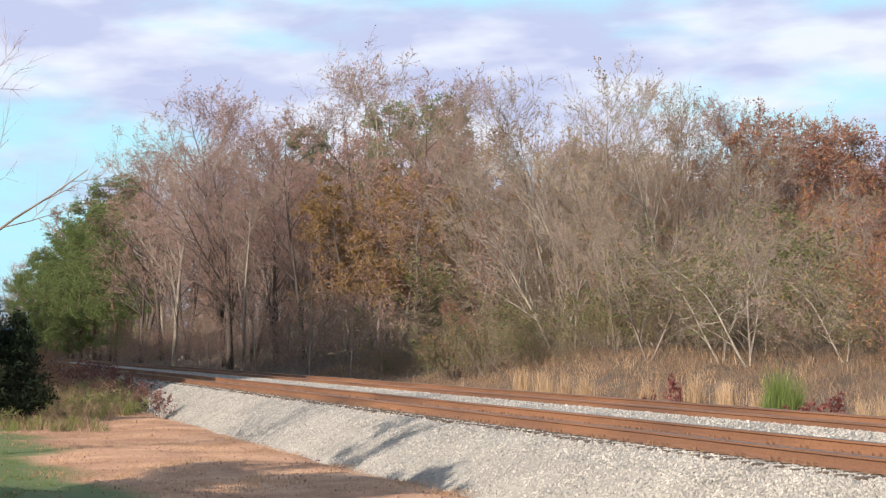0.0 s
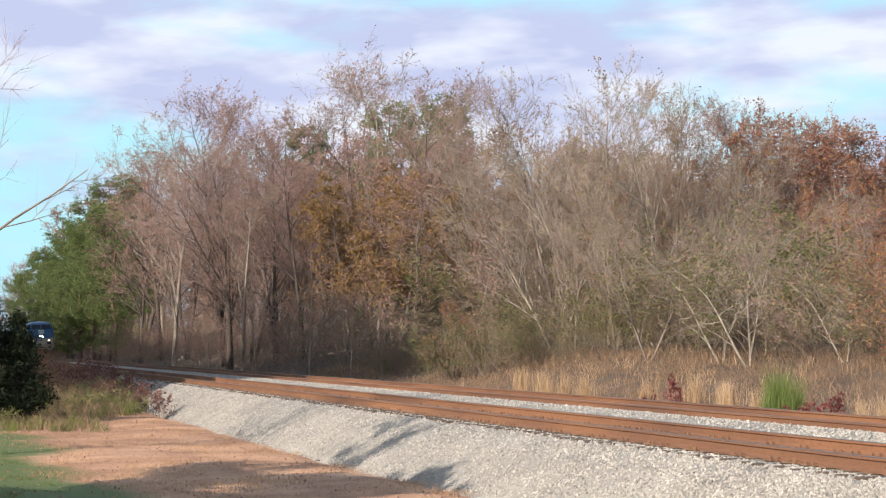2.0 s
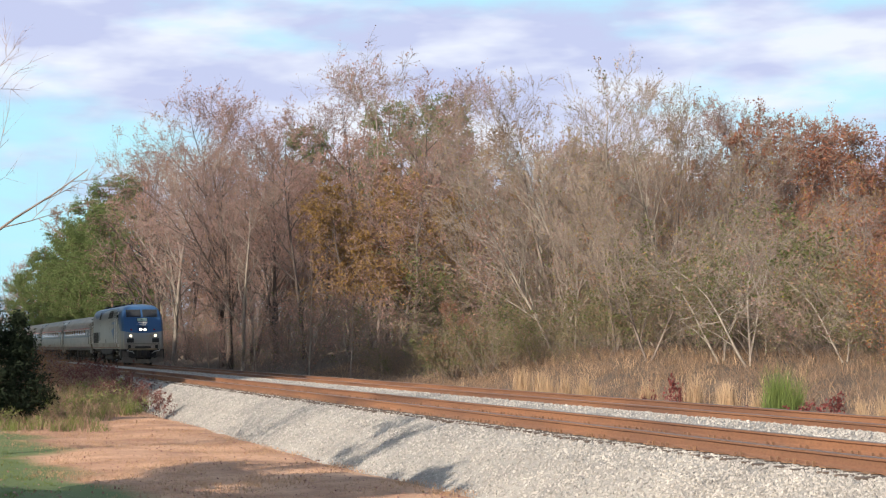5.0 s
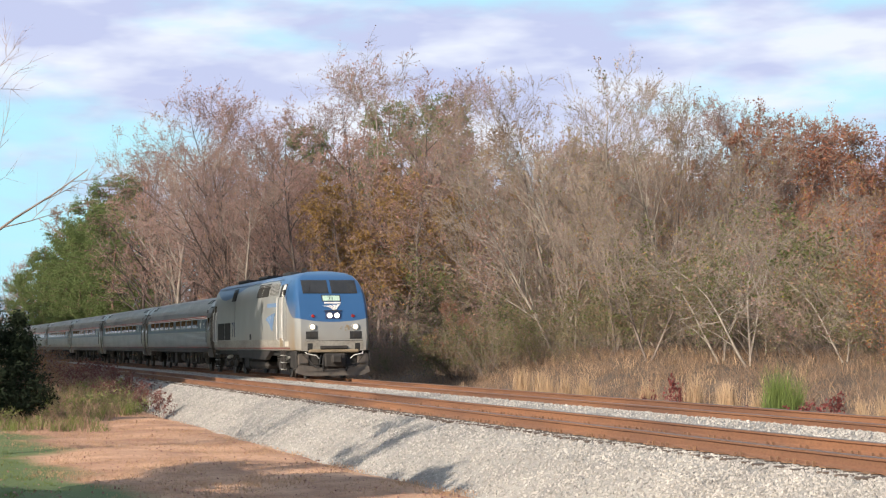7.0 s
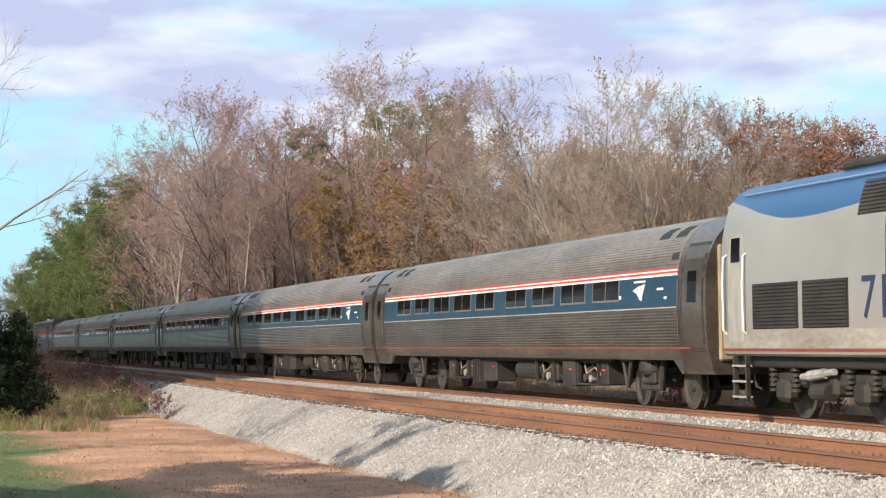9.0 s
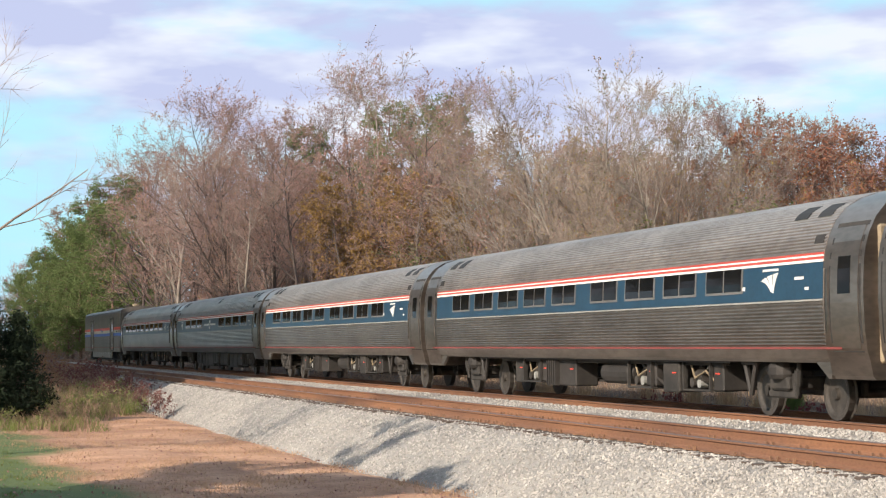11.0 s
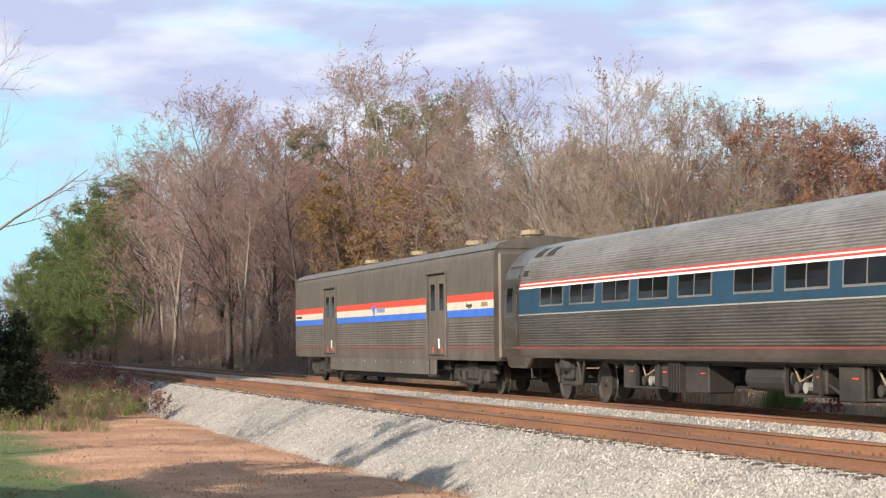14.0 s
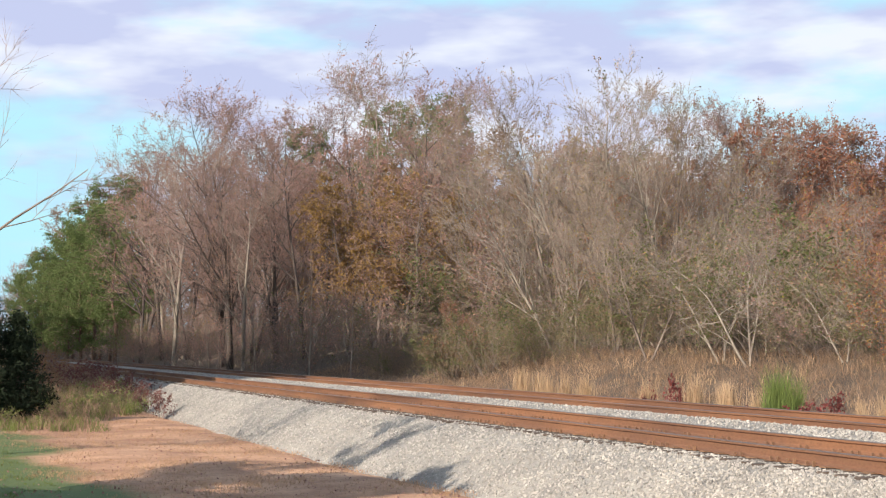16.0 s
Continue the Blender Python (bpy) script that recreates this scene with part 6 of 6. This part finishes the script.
field("dry_grass", "short dry tan autumn grass", "drygrass", 1, 8500, dry_patch, 0.075, 0.007, 0.2, 9, 0.6)
field("green_grass", "short green grass among the dry", "turf", 2, 7000, green_patch, 0.075, 0.007, 0.11, 9)
field("bank_weeds", "tall brown and green weeds on the bank", "weed", 3, 2600, bank_patch, 0.95, 0.008, 0.10, 7, category="weeds")
field("bank_herbs", "low green weeds on the bank", "turf", 6, 1900, bank_patch, 0.7, 0.014, 0.12, 8, category="weeds")
field("weeds", "brown withered weeds beside the far track", "weed", 4, 5200, far_patch, 0.54, 0.0065, 0.18, 9, 0.8, category="weeds")
field("dry_stalks", "tan dry grass stalks among the weeds", "straw", 5, 420, far_patch, 0.62, 0.008, 0.2, 8, 0.5)


def fallen_leaves():
    rng = random.Random(12)
    s = Shape()
    for _ in range(2600):
        x, y, k = near_patch(rng)
        if k > 0:
            s.leaf(Vector((x, y, ground_z(x, y) + rng.uniform(0.02, 0.07))), rng.uniform(0.03, 0.065), rng, 0.7)
    tagged(part("fallen_leaves", s, M["leaf_pink"]), "fallen pinkish-brown leaves on the grass", "leaves", kind="stuff")


fallen_leaves()


def grass_clump(seed):
    rng = random.Random(seed)
    s = Shape()
    blades(s, rng, Vector((0, 0, -0.05)), 290, 0.16, 1.3, 0.013, 0.15)
    ob = thing("grass_clump", "tall straw-coloured clump of dry grass", "grass", "dry grass clumps by the track")
    part("tuft", s, M["straw"], ob, kind="stuff")
    ob["top"] = 1.3
    return ob


clump_a, clump_b = grass_clump(1), grass_clump(2)
crng = random.Random(6)
for x, y, h in ((-57.2, 19.3, 1.35), (-55.6, 19.4, 1.25), (-54.6, 19.3, 1.15), (-53.4, 19.4, 1.2), (-51.1, 19.2, 1.25), (-46.6, 19.3, 1.1), (-43.5, 19.3, 1.3),
                (-41.9, 19.4, 1.15), (-41.1, 19.2, 1.2), (-40.2, 19.5, 1.0), (-35.4, 19.6, 0.85), (-34.1, 19.4, 0.9), (-33.0, 19.8, 0.9), (-64.5, 19.4, 0.8), (-36.4, 21.0, 0.9)):
    plant(clump_a if crng.random() < 0.5 else clump_b, x, y, h * 1.2, crng.uniform(0, 6.28), 0.6)


def small_shrub(label, leaf, seed, leafy, size, bark="darkbark"):
    spec = dict(THICKET, height=1.4, rad=0.012, min=0.005, twig_r=0.007, leafy=leafy, leaf=size, leaves=3, twigs=3, kids=(5, 4), mix=0.0)
    return make_tree("shrub", label, "shrub", "small shrubs by the line", seed, spec, 5, bark, "twig", leaf)


def green_clump():
    s = Shape()
    blades(s, random.Random(31), Vector((0, 0, -0.05)), 520, 0.17, 1.3, 0.009, 0.2)
    ob = thing("green_plant", "bright green feathery upright plant", "plant", "green plants by the track")
    part("tuft", s, M["leaf_lime"], ob, kind="stuff")
    ob["top"] = 1.3
    return ob


green_bush = green_clump()
red_bush = small_shrub("small dark red shrub", "leaf_crimson", 4, 0.9, 0.10)
plum_bush = small_shrub("low purplish-brown shrub on the ballast edge", "leaf_plum", 5, 0.7, 0.085)
herb_bush = small_shrub("leafy green weed bush on the bank", "leaf_herb", 6, 0.7, 0.09)
for x, y, h, w in ((-38.9, 19.4, 1.75, 0.6), (-38.5, 19.6, 1.5, 0.55), (-39.2, 19.5, 1.45, 0.55)):
    plant(green_bush, x, y, h, x, w)
for x, y, h, w in ((-37.5, 19.5, 1.05, 1.0), (-40.2, 19.2, 0.75, 0.8), (-46.3, 19.6, 1.35, 0.6), (-36.9, 19.4, 0.8, 1.0)):
    plant(red_bush, x, y, h, x * 3, w)
for x, y, h, w in ((-63.0, 8.35, 1.05, 0.75), (-71.5, 8.4, 0.8, 0.8), (-69.8, 8.0, 0.6, 0.8), (-74.5, 8.2, 1.2, 1.1), (-77.0, 8.4, 1.3, 1.0), (-82.0, 8.6, 1.5, 1.0), (-88.0, 8.8, 1.7, 1.1), (-85.0, 7.6, 1.7, 1.0), (-93.0, 8.8, 1.8, 1.1),
                   (-98.0, 8.6, 1.9, 1.1), (-79.0, 6.6, 1.5, 1.1)):
    plant(plum_bush, x, y, h, x * 2, w)
for x, y, h, w in ((-60.5, 3.3, 1.0, 1.3), (-62.5, 4.0, 1.2, 1.0), (-65.5, 5.0, 0.9, 1.3), (-69.0, 6.9, 0.85, 1.2), (-70.5, 7.3, 0.9, 1.1), (-68.0, 6.5, 0.8, 1.2), (-76.0, 7.4, 1.2, 1.2),
                   (-58.5, 2.6, 0.7, 1.4), (-66.5, 7.3, 0.6, 1.5)):
    plant(herb_bush, x, y, h, x * 2.7, w)


for x, y, h in ((-100, 7.0, 2.2), (-108, 7.8, 2.3), (-118, 8.2, 2.4), (-90, 6.1, 2.0), (-128, 8.3, 2.5), (-84, 5.5, 1.8), (-95, 7.9, 1.7), (-112, 6.6, 2.6), (-122, 7.2, 2.6),
                (-138, 8.4, 2.8), (-104, 8.7, 1.6), (-92, 7.2, 1.9)):
    plant(bush_b if x % 2 else bush_d, x, y, h, x * 1.7, 1.2)
for x, y, h in ((-62, 4.2, 0.9), (-66, 5.2, 1.0), (-70, 6.2, 1.0), (-74, 6.8, 1.1), (-61, 3.2, 0.8), (-68, 4.4, 1.0)):
    plant(bush_c, x, y, h, x * 1.3, 1.5)
for x, y, h in ((-45.5, 26.8, 3.6), (-43.8, 26.0, 3.0), (-42.0, 25.4, 2.6), (-46.5, 28.0, 4.2), (-48.0, 28.6, 4.4), (-79.0, 23.6, 2.8)):
    plant(bush_d, x, y, h, x * 1.9, 1.1)
for x, y, h in ((-98, 6.4, 2.0), (-106, 7.0, 2.2), (-115, 7.6, 2.3), (-87, 5.6, 1.7), (-126, 7.7, 2.4), (-110, 8.4, 1.9), (-80, 5.4, 1.5)):
    plant(bush_d, x, y, h, x * 2.3, 1.4)


# ---------------------------------------------------------------- clouds
def clouds():
    m = bpy.data.materials.new("cloud")
    m.use_nodes = True
    nt = m.node_tree
    n, ln = nt.nodes, nt.links
    n.remove(n["Principled BSDF"])
    co = n.new("ShaderNodeTexCoord")
    mp = n.new("ShaderNodeMapping")
    mp.inputs["Scale"].default_value = (0.0026, 0.0026, 0.0092)
    mp.inputs["Location"].default_value = (3.25, 4.1, 1.2)
    ln.new(co.outputs["Object"], mp.inputs[0])
    a, b = n.new("ShaderNodeTexNoise"), n.new("ShaderNodeTexNoise")
    a.inputs["Scale"].default_value, a.inputs["Detail"].default_value, a.inputs["Roughness"].default_value = 1.0, 6, 0.52
    b.inputs["Scale"].default_value, b.inputs["Detail"].default_value = 1.9, 4
    ln.new(mp.outputs[0], a.inputs["Vector"])
    ln.new(mp.outputs[0], b.inputs["Vector"])
    cover = n.new("ShaderNodeMapRange")
    cover.interpolation_type = "SMOOTHSTEP"
    cover.inputs["From Min"].default_value, cover.inputs["From Max"].default_value = 0.38, 0.585
    cover.inputs["To Min"].default_value, cover.inputs["To Max"].default_value = 0.0, 1.0
    ln.new(a.outputs["Fac"], cover.inputs["Value"])
    tone = n.new("ShaderNodeMapRange")
    tone.inputs["From Min"].default_value, tone.inputs["From Max"].default_value = 0.42, 0.62
    ln.new(b.outputs["Fac"], tone.inputs["Value"])
    mix = n.new("ShaderNodeMix")
    mix.data_type = "RGBA"
    mix.inputs["A"].default_value, mix.inputs["B"].default_value = (0.54, 0.585, 0.82, 1), (0.82, 0.86, 0.97, 1)
    ln.new(tone.outputs[0], mix.inputs["Factor"])
    air = n.new("ShaderNodeMix")
    air.data_type = "RGBA"
    air.inputs["A"].default_value = (0.46, 0.84, 0.98, 1)
    ln.new(cover.outputs[0], air.inputs["Factor"])
    ln.new(mix.outputs["Result"], air.inputs["B"])
    thick = n.new("ShaderNodeMapRange")
    thick.inputs["To Min"].default_value, thick.inputs["To Max"].default_value = 0.92, 0.96
    ln.new(cover.outputs[0], thick.inputs["Value"])
    em, tr, ms = n.new("ShaderNodeEmission"), n.new("ShaderNodeBsdfTransparent"), n.new("ShaderNodeMixShader")
    ln.new(air.outputs["Result"], em.inputs["Color"])
    ln.new(thick.outputs[0], ms.inputs[0])
    ln.new(tr.outputs[0], ms.inputs[1])
    ln.new(em.outputs[0], ms.inputs[2])
    ln.new(ms.outputs[0], n["Material Output"].inputs["Surface"])
    s = Shape()
    R, na, ne = 2300.0, 48, 20
    for i in range(na + 1):
        az = radians(-70 + 172 * i / na)
        for j in range(ne + 1):
            el = radians(-1 + 56 * j / ne)
            s.v.append((-R * math.cos(az) * math.cos(el), R * math.sin(az) * math.cos(el), R * math.sin(el)))
    k = ne + 1
    s.f = [(i * k + j, (i + 1) * k + j, (i + 1) * k + j + 1, i * k + j + 1) for i in range(na) for j in range(ne)]
    return tagged(part("cloud_backdrop", s, m, smooth=True), "broken lavender and white clouds", "sky", kind="structure")


CLOUDS = clouds()

# ---------------------------------------------------------------- loose stones
grng = random.Random(21)
stone_field("ballast_stones", -115, -17, 8.5, 10.75, 30000, 0.018, 0.038, "loose pale grey ballast stones on the slope", lambda x, y: bed_z(y), grng)
stone_field("gravel_strip", -110, -24, 13.2, 14.95, 7000, 0.02, 0.038, "pale ballast stones between the tracks", lambda x, y: bed_z(y), grng)


# ---------------------------------------------------------------- what moves
def train_place(t):
    """Where the rear coupling of the locomotive is at t seconds."""
    u = t - 9.0
    late = max(0.0, t - 13.5)
    return -31.5 + 29.2 * u - 0.105 * u * u - 0.24 * late * late


def motions():
    times = [0.0, 0.1, 0.25] + [0.5 * i for i in range(1, 32)] + [15.75, 15.9, 16.0]
    for car, offset in CARS:
        rows = []
        for t in times:
            x = train_place(t) + offset
            rows.append((t, pose(x, FAR_Y + bend(x), 0.0, 0, 0, math.degrees(math.atan(bend_slope(x))))))
        walk(car, rows)
    walk(CLOUDS, [(0.0, pose(0, 0, 0)), (8.0, pose(3.0, 9.0, 1.0)), (16.0, pose(6.0, 18.0, 2.0))])


motions()
